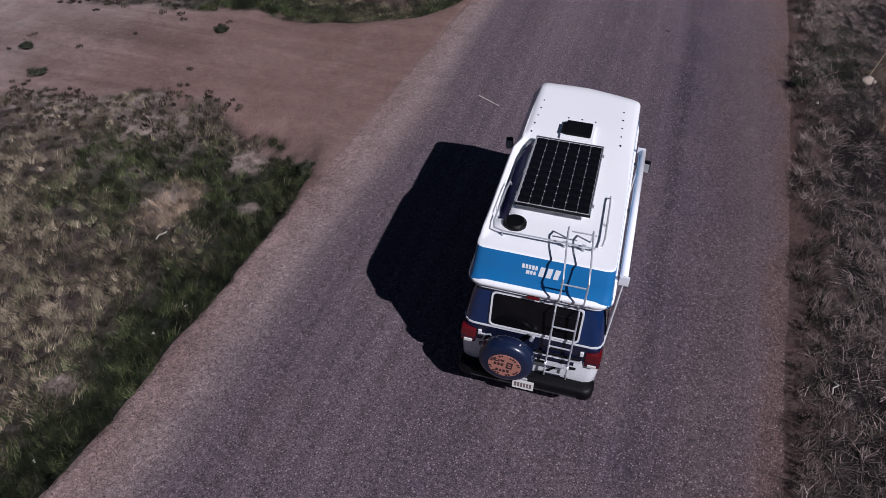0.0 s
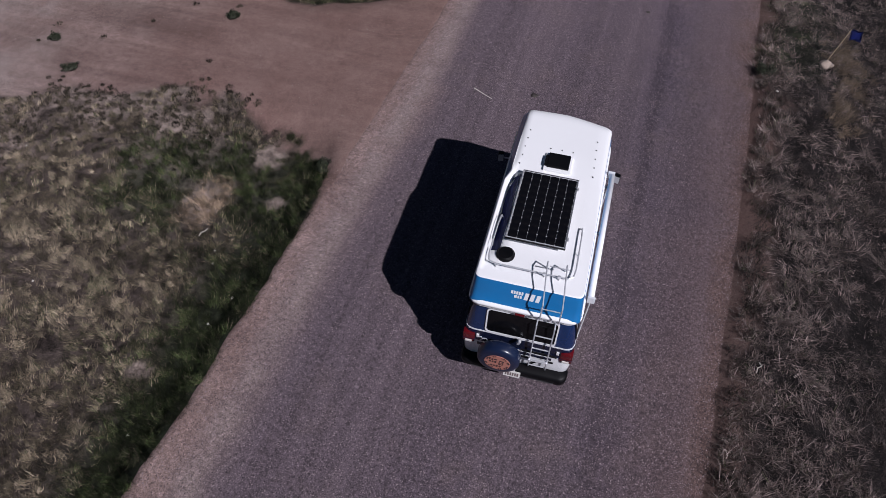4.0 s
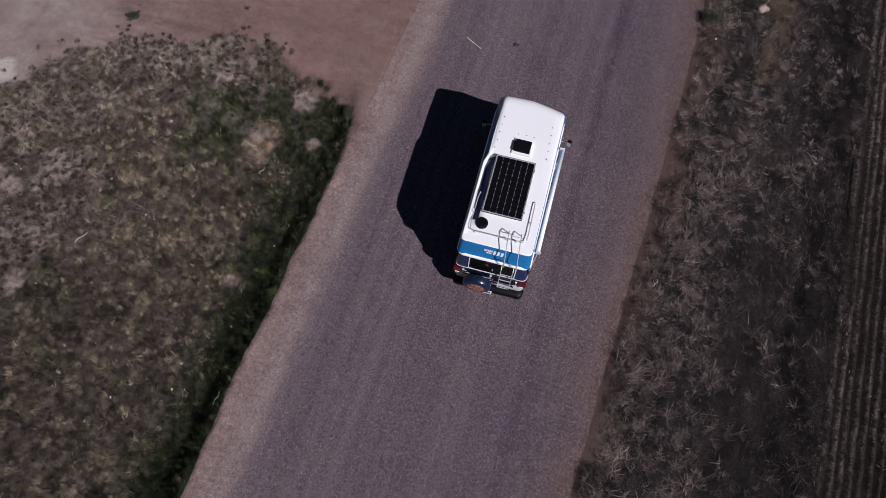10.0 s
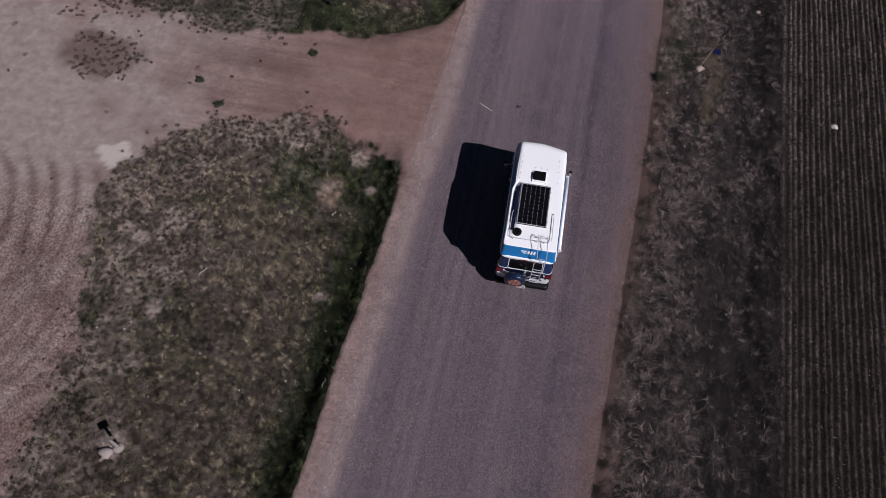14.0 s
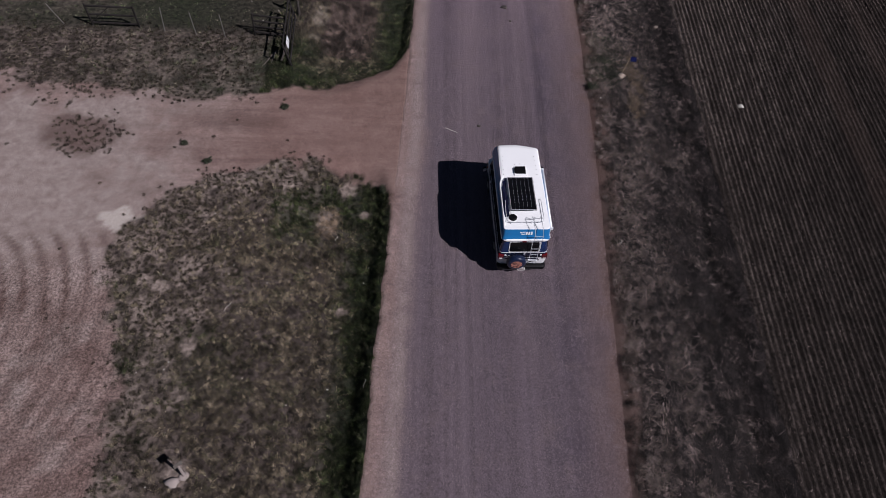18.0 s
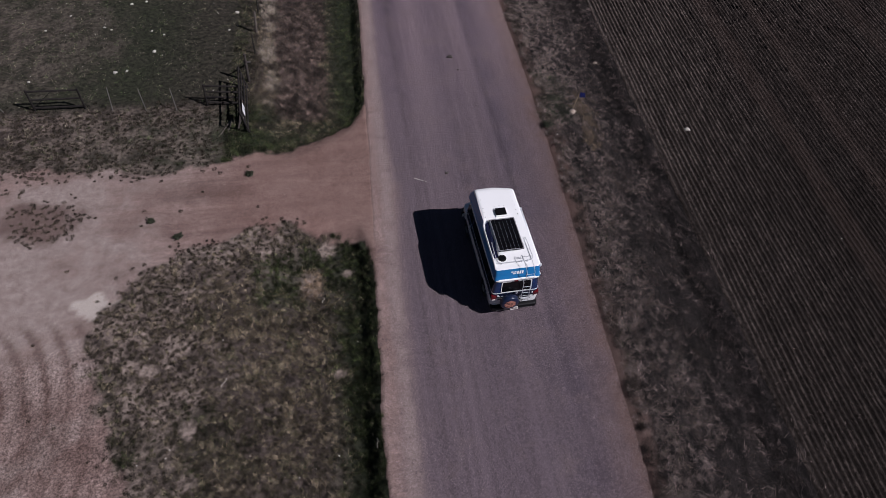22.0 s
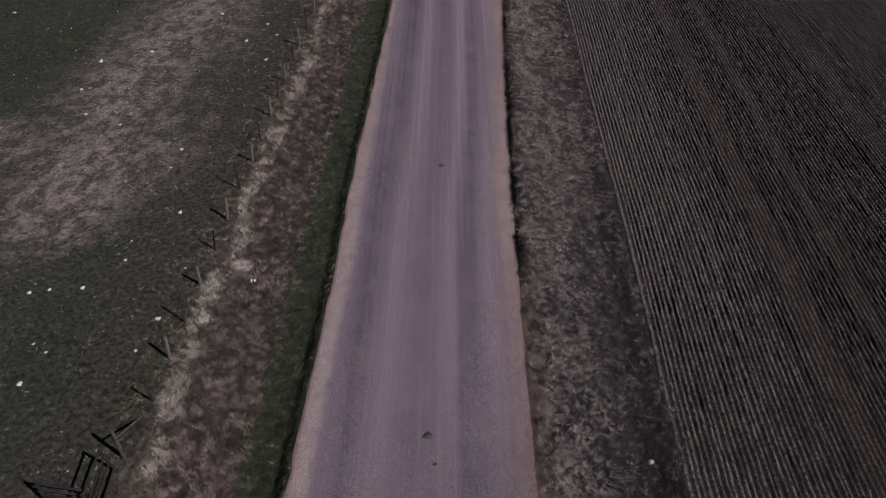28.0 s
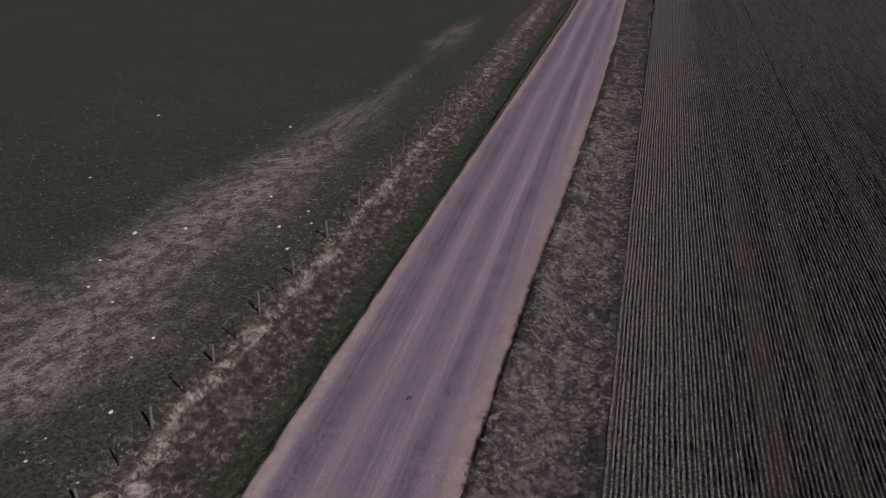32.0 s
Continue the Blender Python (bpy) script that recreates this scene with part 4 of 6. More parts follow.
    for x, z, w, h in ((-0.105, 0.095, 0.07, 0.05), (-0.03, 0.10, 0.05, 0.035), (-0.12, 0.02, 0.03, 0.05), (-0.075, 0.02, 0.028, 0.05), (-0.03, 0.02, 0.032, 0.05), (0.065, 0.02, 0.075, 0.13), (-0.09, -0.10, 0.03, 0.05), (-0.045, -0.105, 0.022, 0.05), (0.0, -0.105, 0.032, 0.05), (0.05, -0.10, 0.032, 0.05)):
        part("mark", box((w, 0.004, h), (x, -0.1235, z), (0, 6, 0)), DECAL_INK, disc)
    for x, z, w, h in ((0.065, 0.045, 0.045, 0.02), (0.065, 0.0, 0.045, 0.02), (-0.1, 0.1, 0.03, 0.02)):
        part("mark", box((w, 0.005, h), (x, -0.1245, z), (0, 6, 0)), DECAL, disc)
    carrier = part("wheel_carrier", rod((-0.22, -1.74, 1.0), (-0.22, -1.89, 1.05), 0.06), BLACK, van)
    part("carrier_arm", rod((0.10, -1.79, 1.12), (0.70, -1.79, 1.12), 0.018), BLACK, carrier)
    part("carrier_arm", rod((-0.22, -1.79, 0.92), (0.66, -1.79, 0.92), 0.018), BLACK, carrier)
    part("carrier_arm", rod((0.20, -1.79, 0.66), (0.44, -1.79, 0.92), 0.014), BLACK, carrier)
    part("latch", box((0.05, 0.07, 0.10), (0.02, -1.83, 1.40), (0, 18, 0), 0.012), CHROME, carrier)
    part("latch", pipe([(-0.66, -1.79, 1.10), (-0.60, -1.86, 1.30), (-0.54, -1.86, 1.32), (-0.52, -1.82, 1.22)], 0.012), CHROME, carrier)

    # ladder: lower piece on the door, upper piece over the roof's edge
    low = part("rear_ladder", pipe([(0.25, -1.70, 2.00), (0.25, -1.80, 1.96), (0.25, -1.83, 1.40), (0.25, -1.84, 0.80), (0.25, -1.80, 0.68)], 0.013), CHROME, van, "thin chrome ladder")
    part("rail", pipe([(0.55, -1.70, 2.00), (0.55, -1.80, 1.96), (0.55, -1.83, 1.40), (0.55, -1.84, 0.80), (0.55, -1.80, 0.68)], 0.013), CHROME, low)
    for z in (1.70, 1.32, 0.98, 0.78):
        part("rung", rod((0.25, -1.83, z), (0.55, -1.83, z), 0.012), CHROME, low)
    part("step_plate", box((0.34, 0.07, 0.012), (0.40, -1.845, 0.98), bevel=0.004), CHROME, low)
    up = part("roof_ladder", pipe([(0.270, -1.74, 2.12), (0.275, -1.85, 2.20), (0.280, -1.845, 2.585), (0.260, -1.715, 2.765), (0.235, -1.48, 2.84), (0.220, -1.26, 2.86), (0.215, -1.13, 2.81), (0.210, -1.08, 2.58)], 0.012), CHROME, van, "thin chrome roof ladder")
    part("rail", pipe([(0.580, -1.74, 2.12), (0.585, -1.85, 2.20), (0.590, -1.845, 2.585), (0.570, -1.715, 2.765), (0.545, -1.48, 2.84), (0.530, -1.26, 2.86), (0.525, -1.13, 2.81), (0.520, -1.08, 2.58)], 0.012), CHROME, up)
    for y, z in ((-1.848, 2.50), (-1.26, 2.86)):
        part("rung", rod((0.26, y, z), (0.57, y, z), 0.010), CHROME, up)
    for x in (0.270, 0.63):
        part("foot", box((0.07, 0.06, 0.015), (x, -1.745, 2.115), (0, 0, 20), 0.004), STEEL, up)

    # lettering on the band, drawn as plain pale bars
    def band_at(a, z, out):
        return (a, shell_at(z, 2) - out, z)
    for a0, a1, z0, z1 in ((-0.26, -0.225, 2.42, 2.47), (-0.215, -0.185, 2.42, 2.47), (-0.175, -0.145, 2.42, 2.47), (-0.135, -0.10, 2.42, 2.47), (-0.09, -0.06, 2.42, 2.47), (-0.20, -0.155, 2.355, 2.40), (-0.145, -0.115, 2.355, 2.40), (-0.105, -0.075, 2.355, 2.40)):
        part("mark", slab(rounded(a0, a1, z0, z1, 0.004, 2), band_at, 0.004), BODY_WHITE, shell, "white mark")
    for a0, lean in ((-0.055, 0.02), (0.04, 0.02), (0.135, 0.02)):
        part("mark", slab([(a0 + 0.012, 2.35), (a0 + 0.075, 2.35), (a0 + 0.075 + lean, 2.47), (a0 + 0.012 + lean, 2.47)], band_at, 0.004), BODY_WHITE, shell, "white mark")

    # sides: windows, doors, mirrors, wheels, awning
    for sign in (-1, 1):
        for y0, y1, kind in ((1.95, 2.72, "cab_window"), (0.55, 1.75, "side_window"), (-0.85, 0.40, "side_window"), (-1.55, -1.0, "side_window")):
            pane = part(kind, slab(rounded(y0, y1, 1.46, 1.94, 0.06), side_at(sign), 0.010), GLASS, van, "dark tinted side window")
            part("window_frame", frame_slab(rounded(y0 - 0.025, y1 + 0.025, 1.435, 1.965, 0.07), rounded(y0, y1, 1.46, 1.94, 0.055), side_at(sign), 0.016), BLACK, pane)
        for y in (1.86, 2.80, 0.48):
            part("door_gap", slab(rounded(y - 0.004, y + 0.004, 0.55, 1.95, 0.002), side_at(sign), 0.003), BLACK, van)
        part("door_handle", box((0.03, 0.14, 0.03), (sign * 0.975, 2.02, 1.22), bevel=0.008), CHROME, van)
        mirror = part("mirror", box((0.13, 0.10, 0.20), (sign * 1.21, 2.56, 1.44), (0, 0, sign * -14), 0.04), BLACK, van, "black door mirror")
        part("mirror_arm", rod((sign * 0.93, 2.62, 1.36), (sign * 1.15, 2.57, 1.40), 0.016), CHROME, mirror)
        part("mirror_glass", box((0.11, 0.006, 0.17), (sign * 1.205, 2.503, 1.44), (0, 0, sign * -14), 0.002), CHROME, mirror)
        part("marker_lamp", box((0.02, 0.09, 0.04), (sign * 0.97, 3.20, 0.85), bevel=0.006), AMBER, van)
        for y in (2.63, -0.64):
            wheel = part("wheel", rod((sign * 0.94, y, 0.355), (sign * 0.74, y, 0.355), 0.20, sides=24), BLACK, van)
            tyre = bmesh.new()
            prof = ((0.20, 0.95), (0.26, 0.965), (0.33, 0.955), (0.355, 0.93), (0.355, 0.76), (0.33, 0.735), (0.20, 0.735))
            rings = [[tyre.verts.new((sign * x, y + r * math.cos(2 * math.pi * k / 28), 0.355 + r * math.sin(2 * math.pi * k / 28))) for k in range(28)] for r, x in prof]
            for one, two in zip(rings, rings[1:] + rings[:1]):
                for k in range(28):
                    tyre.faces.new((one[k], two[k], two[(k + 1) % 28], one[(k + 1) % 28]))
            bmesh.ops.recalc_face_normals(tyre, faces=tyre.faces)
            part("tyre", tyre, RUBBER, wheel, "black tyre", True)
            part("rim", rod((sign * 0.935, y, 0.355), (sign * 0.965, y, 0.355), 0.195, sides=24, r2=0.15), STEEL, wheel, "steel wheel rim")
            arch = bmesh.new()
            pts = [(y + 0.43 * math.cos(math.pi * k / 14), 0.37 + 0.43 * math.sin(math.pi * k / 14)) for k in range(15)]
            slab(pts, side_at(sign), 0.004, arch)
            part("wheel_arch", arch, BLACK, van, "black wheel arch")
    awning = part("awning", rod((1.02, -1.19, 2.17), (1.05, 1.82, 2.17), 0.055, sides=14), WHITE, van, "white rolled-up side awning", True)
    for y in (-1.21, 1.84):
        part("end_cap", box((0.13, 0.035, 0.15), (1.03, y, 2.165), bevel=0.012), BODY_WHITE, awning)
    for y in (-0.9, 0.3, 1.5):
        part("bracket", box((0.16, 0.05, 0.03), (0.95, y, 2.14), bevel=0.006), STEEL, awning)
    for y in (-1.15, 1.78):
        part("arm", rod((1.03, y, 2.12), (0.975, y, 0.75), 0.016), BODY_WHITE, awning)

    # front: windscreen, grille, lamps, bumper
    part("windscreen", slab(rounded(-0.74, 0.74, 0.0, 1.0, 0.08), lambda a, b, out: (a, 3.10 - 0.50 * b - 0.10 * (a / 0.74) ** 2 + out, 1.22 + 0.78 * b + out), 0.012), GLASS, van, "dark windscreen")
    part("hood_seam", slab(rounded(-0.70, 0.70, 3.0, 3.42, 0.06), lambda a, b, out: (a, b, 1.143 + out), 0.008), BODY_WHITE, van, "short white hood")
    grille = part("grille", box((1.0, 0.05, 0.26), (0, 3.60, 0.82), bevel=0.02), BLACK, van)
    for z in (0.74, 0.80, 0.86, 0.92):
        part("slat", box((0.98, 0.03, 0.015), (0, 3.625, z)), CHROME, grille)
    for sign in (-1, 1):
        part("headlamp", box((0.24, 0.06, 0.18), (sign * 0.66, 3.57, 0.83), bevel=0.025), CHROME, van)
    part("front_bumper", box((1.86, 0.18, 0.18), (0, 3.62, 0.53), bevel=0.05), BLACK, van)
    for y in (2.63, -0.64):
        part("axle", rod((-0.78, y, 0.36), (0.78, y, 0.36), 0.05), BLACK, van)

    # roof: vents, bolts and rack
    hatch = part("roof_hatch", box((0.50, 0.46, 0.05), (0.015, 1.30, 2.68), bevel=0.018), WHITE, van, "roof hatch with black lid")
    part("lid", box((0.40, 0.36, 0.05), (0.02, 1.31, 2.73), bevel=0.02), BLACK, hatch, "black smoked lid")
    part("hinge", box((0.05, 0.26, 0.045), (-0.205, 1.29, 2.725), bevel=0.012), BLACK, hatch)
    vent = part("round_vent", rod((-0.49, -1.0, 2.55), (-0.49, -1.0, 2.62), 0.155, sides=28), BLACK, van, "round black roof vent")
    part("cap", rod((-0.49, -1.0, 2.62), (-0.49, -1.0, 2.65), 0.145, sides=28, r2=0.12), BLACK, vent, "black vent cap")
    bolts = [(sign * (0.64 + 0.008 * k), 2.10 - 0.24 * k) for sign in (-1, 1) for k in range(5)] + [(-0.18, 1.68), (0.03, 1.69), (0.24, 1.68)]
    for x, y in bolts:
        part("bolt", rod((x, y, 2.64), (x, y, 2.675), 0.013, sides=8), BLACK, van)
    rack = part("roof_rack", pipe([(-0.70, -0.16, 2.55), (-0.72, -0.20, 2.655), (-0.74, -0.40, 2.665), (-0.75, -1.10, 2.665), (-0.72, -1.24, 2.665), (-0.60, -1.28, 2.665), (0.30, -1.28, 2.665), (0.58, -1.28, 2.665), (0.66, -1.22, 2.665), (0.68, -1.05, 2.665), (0.67, -0.30, 2.665), (0.66, -0.14, 2.655), (0.66, -0.10, 2.60)], 0.013), CHROME, van, "thin steel roof rack")
    for x, y in ((-0.75, -0.70), (-0.60, -1.28), (0.20, -1.28), (0.68, -0.70), (0.44, -1.28)):
        part("foot", rod((x, y, deck_z(x, y) - 0.02), (x, y, 2.665), 0.011), STEEL, rack)
    for x in (0.44, 0.20):
        part("clamp", box((0.05, 0.04, 0.04), (x, -1.28, 2.665), bevel=0.008), CHROME, rack)

    # solar panel: backing, cells, frame and feet
    panel = new("solar_panel")
    panel.parent = van
    panel.matrix_basis = pose(-0.058, 0.075, 2.735)
    tagged(panel, "black solar panel with pale grid lines")
    part("backing", box((0.99, 1.635, 0.02), (0, 0, 0)), CELL_BACK, panel)
    cell = bmesh.new()
    n, m = 0.0772, 0.0791
    cut = 0.014
    pts = [(n - cut, -m), (n, -m + cut), (n, m - cut), (n - cut, m), (-n + cut, m), (-n, m - cut), (-n, -m + cut), (-n + cut, -m)]
    slab(pts, lambda a, b, out: (a, b, 0.010 + out), 0.0035, cell)
    first = part("cell", cell, CELL, panel)
    for i in range(6):
        for j in range(10):
            if i or j:
                one = first.copy()
                scene.collection.objects.link(one)
            else:
                one = first
            one.location = (-0.3975 + 0.159 * i, -0.7155 + 0.159 * j, 0)
    for a, b, w, d in ((-0.497, 0, 0.012, 1.65), (0.497, 0, 0.012, 1.65), (0, 0.822, 1.0, 0.012), (0, -0.822, 1.0, 0.012)):
        part("frame_bar", box((w, d, 0.045), (a, b, 0), bevel=0.002), BLACK, panel)
        part("frame_edge", box((w * 0.7 if w < 0.1 else w, d * 0.7 if d < 0.1 else d, 0.004), (a, b, 0.0245)), CELL_BACK, panel)
    for a, b in ((-0.44, 0.6), (-0.44, -0.6), (0.44, 0.6), (0.44, -0.6)):
        part("foot", box((0.05, 0.09, 0.16), (a, b, -0.095), bevel=0.004), ALU, panel)
        part("bracket", box((0.03, 0.06, 0.02), (a * 1.16, b, 0.0), bevel=0.003), ALU, panel)
    return van


build_van()

# ---------------------------------------------------------------- grass
def grass_material(name, dry, pale, green, dark):
    n = Nodes(name)
    r = n.island()
    straw = n.ramp(r, (0.0, tuple(0.5 * c for c in dry)), (0.5, tuple(0.9 * c for c in dry)), (0.85, tuple(1.3 * c for c in dry)), (1.0, pale))
    fresh = n.ramp(r, (0.0, dark), (0.5, green), (0.9, tuple(1.6 * c for c in green)), (1.0, dry))
    tone = n.mix(n.layer("green"), straw, fresh)
    tone = n.mix(1.0, tone, n.ramp(n.layer("tone"), (0.0, 0.20), (0.5, 1.0), (1.0, 2.6)), "MULTIPLY")
    n.set(Base_Color=tone, Roughness=0.8)
    n.shader.inputs["Specular IOR Level"].default_value = 0.2
    return n.mat


def bunch(x, y, count, spread):
    """Blade feet gathered round the middles of tufts, and the tuft that each belongs to."""
    who = np.repeat(np.arange(len(x)), count)
    s = np.asarray(spread)[who] if np.ndim(spread) else spread
    return x[who] + rng.normal(0, 1, len(who)) * s, y[who] + rng.normal(0, 1, len(who)) * s, who


def blades(name, x, y, height, width, lean, material, green, tone, label, way=None):
    """One object of many single blades, each a narrow leaning leaf."""
    n = len(x)
    z = ground_z(x, y)
    turn = rng.uniform(0, 2 * np.pi, n)
    tip = rng.uniform(0, 2 * np.pi, n) if way is None else way + rng.normal(0, 0.45, n)
    h = height * rng.uniform(0.5, 1.4, n)
    w = width * rng.uniform(0.6, 1.4, n)
    bend = h * lean * rng.uniform(0.3, 1.5, n)
    dx, dy = np.cos(turn) * w / 2, np.sin(turn) * w / 2
    co = np.empty((n, 3, 3), np.float32)
    co[:, 0] = np.stack([x - dx, y - dy, z - 0.01], 1)
    co[:, 1] = np.stack([x + dx, y + dy, z - 0.01], 1)
    co[:, 2] = np.stack([x + np.cos(tip) * bend, y + np.sin(tip) * bend, z + h], 1)
    me = mesh_from(name, co.reshape(-1, 3), np.arange(3 * n).reshape(-1, 3), False)
    float_layer(me, "green", np.repeat(green, 3))
    float_layer(me, "tone", np.repeat(tone, 3))
    me.materials.append(material)
    return tagged(new(name, me), label, "grass", kind="stuff")


TURF = grass_material("prairie_grass", (0.182, 0.147, 0.104), (0.34, 0.285, 0.212), (0.040, 0.052, 0.019), (0.010, 0.014, 0.006))
PASTURE = grass_material("pasture_grass", (0.170, 0.147, 0.107), (0.32, 0.285, 0.222), (0.038, 0.053, 0.020), (0.010, 0.014, 0.006))
TAN = grass_material("bleached_tan_grass", (0.210, 0.155, 0.110), (0.42, 0.33, 0.25), (0.05, 0.05, 0.025), (0.02, 0.02, 0.01))
BLEACHED = grass_material("bleached_grass", (0.205, 0.172, 0.142), (0.36, 0.31, 0.26), (0.05, 0.055, 0.03), (0.02, 0.02, 0.012))
RUDDY = grass_material("ruddy_dead_grass", (0.152, 0.111, 0.095), (0.27, 0.215, 0.188), (0.036, 0.040, 0.020), (0.010, 0.012, 0.007))
VERGE = grass_material("dead_verge_grass", (0.143, 0.111, 0.101), (0.31, 0.254, 0.234), (0.040, 0.046, 0.022), (0.012, 0.014, 0.007))


def bare(x, y):
    return dirt_depth(x, y) + 1.5 * (fbm(x, y, 1.4, 11) - 0.5) + 0.9 * (fbm(x, y, 0.45, 12) - 0.5)


def strew(count, x0, x1, y0, y1, drift=0.0):
    x, y = rng.uniform(x0, x1, count), rng.uniform(y0, y1, count)
    return x + drift * (y - 5.3), y


def sow():
    # corner plot between the road and the side track
    x, y = strew(30000, -16.8, -4.3, -15.5, 4.4)
    keep = (bare(x, y) < -0.05) & (across(x, y) < road_left(y) + 0.05) & (rng.random(len(x)) < (0.30 + 0.9 * smooth(0.3, 0.65, fbm(x, y, 0.45, 61))) * (1 - 0.75 * weedy(x, y)) * (1 - bald(x, y)))
    x, y = x[keep], y[keep]
    u = across(x, y)
    west = smooth(-12.2, -13.4, x + 1.2 * (fbm(x, y, 1.5, 113) - 0.5)) * smooth(-4.5, -6.5, y) * smooth(0.35, 0.6, fbm(x, y, 1.6, 114))
    share = np.clip(np.maximum(green_share(x, y), 0.8 * west) + 1.3 * (fbm(x, y, 0.7, 62) - 0.5) + 0.06, 0.04, 0.97)
    tan = smooth(1.05, 0.5, np.hypot((x + 7.5) / 0.65, (y - 1.0) / 1.0) + 0.9 * (fbm(x, y, 0.6, 16) - 0.5))
    share = share * (1 - tan)
    tone = np.clip(0.43 - 0.08 * smooth(-3, -6, y) - 0.20 * np.maximum(smooth(-6.4, -5.6, u), 0.8 * smooth(-8.6, -6.8, u) * smooth(-0.8, 1.2, y)) - 0.25 * west + 1.2 * (fbm(x, y, 0.24, 75, 2) - 0.5) + rng.normal(0, 0.26, len(x)) + 0.2 * tan, 0, 1)
    high = 0.06 + 0.02 * share + 0.07 * fbm(x, y, 0.6, 63) + 0.03 * smooth(-6.3, -5.5, u)
    way = rng.uniform(0, 6.28, len(x))
    bx, by, who = bunch(x, y, 38, rng.uniform(0.028, 0.058, len(x)))
    g = (rng.random(len(who)) < share[who]).astype(float)
    sand = tan[who] > 0.35
    for pick, name, stuff, label in ((~sand, "grass_plot", TURF, "short half-dry prairie grass with green patches"), (sand, "tan_grass", TAN, "patch of bleached tan grass in the plot")):
        blades(name, bx[pick], by[pick], high[who][pick], 0.0090, 0.75, stuff, g[pick], tone[who][pick], label, way=way[who][pick])

    # ditch and verge along the fence
    x, y = rng.uniform(-11.6, -4.0, 46000), 8.6 + 160 * rng.random(46000) ** 1.75
    x = x + DRIFT * (y - 5.3)
    u = across(x, y)
    keep = (bare(x, y) < -0.05) & (u < road_left(y) + 0.05) & (rng.random(len(x)) < (1 - bald(x, y)))
    x, y, u = x[keep], y[keep], u[keep]
    sway = fbm(x, y, 2.5, 65) - 0.5
    middle = np.interp(y, (26, 38, 44, 62, 80, 110), (-9.58, -9.5, -9.2, -9.15, -8.85, -8.9))
    crown = smooth(0.70, 0.15, np.abs(u - middle + 0.7 * sway)) * (0.1 + 1.3 * smooth(0.25, 0.7, fbm(x, y, 0.8, 80))) * smooth(11.5, 14.5, y)
    red = smooth(1.6, 1.0, np.abs(u + 7.85 + 1.0 * sway)) * smooth(0.20, 0.42, fbm(x, y, 2.2, 98)) * smooth(10.5, 13, y)
    share = np.clip(green_share(x, y) * (1 - np.maximum(crown, red)) + 0.6 * (fbm(x, y, 0.6, 66) - 0.5) + 0.22 * smooth(-9.9, -10.5, u), 0.02, 0.96)
    share = np.where(crown > 0.5, 0.05, share)
    tone = np.clip(0.34 + 0.34 * crown + 0.02 * red + 1.4 * (fbm(x, y, 0.32, 81, 2) - 0.5) + rng.normal(0, 0.20, len(x)), 0, 1)
    high = 0.05 + 0.12 * np.maximum(crown, 0.8 * red) + 0.04 * fbm(x, y, 1.2, 67)
    ruddy = red > 0.45
    bleached = (crown > 0.42) & ~ruddy & (rng.random(len(x)) < 0.8)
    for pick, name, stuff, label in ((~ruddy & ~bleached, "verge_grass", TURF, "pale dry grass and green bank beside the fence"), (ruddy, "ditch_grass", RUDDY, "reddish-brown dead grass in the ditch"), (bleached, "bleached_grass", BLEACHED, "bleached whitish grass crest along the fence")):
        bx, by, who = bunch(x[pick], y[pick], 18, 0.055)
        g = (rng.random(len(who)) < share[pick][who]).astype(float)
        blades(name, bx, by, high[pick][who], 0.0125, 0.9, stuff, g, tone[pick][who], label)

    # pasture behind the fence, and the strip before it
    x, y = strew(56000, -48, -9.5, 8.3, 100)
    u = across(x, y)
    keep = (bare(x, y) < -0.05) & (u < -10.3) & (rng.random(len(x)) < np.interp(y, (8, 14, 30, 100), (1.0, 1.0, 0.8, 0.45)) * (1 - 0.6 * weedy(x, y)))
    x, y = x[keep], y[keep]
    dry = brown_share(x, y)
    share = np.clip(green_share(x, y) + 0.8 * (fbm(x, y, 0.7, 69) - 0.5) + 0.10, 0.03, 0.96)
    tone = np.clip(0.26 + 0.32 * dry + 2.1 * (fbm(x, y, 0.42, 82, 2) - 0.5) + rng.normal(0, 0.32, len(x)), 0, 1)
    high = 0.04 + 0.04 * smooth(14.5, 12, y) + 0.03 * fbm(x, y, 1.4, 70)
    bx, by, who = bunch(x, y, 10, 0.060)
    g = (rng.random(len(who)) < share[who]).astype(float)
    blades("pasture_grass", bx, by, high[who], 0.018, 1.1, PASTURE, g, tone[who], "short grazed pasture grass with dry belts")

    # pale dead sprigs in the dry belt
    x, y = strew(26000, -40, -10.6, 14, 80)
    keep = (across(x, y) < -10.6) & (rng.random(len(x)) < 0.10 + 0.9 * brown_share(x, y) * smooth(0.34, 0.6, fbm(x, y, 0.45, 105)))
    x, y = x[keep], y[keep]
    bx, by, who = bunch(x, y, 7, 0.035)
    blades("pale_sprigs", bx, by, np.full(len(bx), 0.06), 0.020, 0.9, BLEACHED, np.zeros(len(bx)), np.full(len(bx), 0.42), "pale dead sprigs in the pasture")

    # verge beside the ploughed field
    x, y = strew(66000, 3.7, 10.6, -15.5, 160, DRIFT)
    u = across(x, y)
    keep = (u > road_right(y) - 0.10 + np.where(y < 24, 0.6, 0.1) * (fbm(x, y, 0.7, 101) - 0.3)) & (u < np.interp(y, *zip(*FIELD_EDGE)) + 0.3 + 0.7 * (fbm(x, y, 1.0, 71) - 0.5)) & (rng.random(len(x)) < np.interp(y, (20, 60, 120, 200), (1.0, 0.7, 0.4, 0.3)) * (0.45 + 0.9 * fbm(x, y, 0.6, 99)))
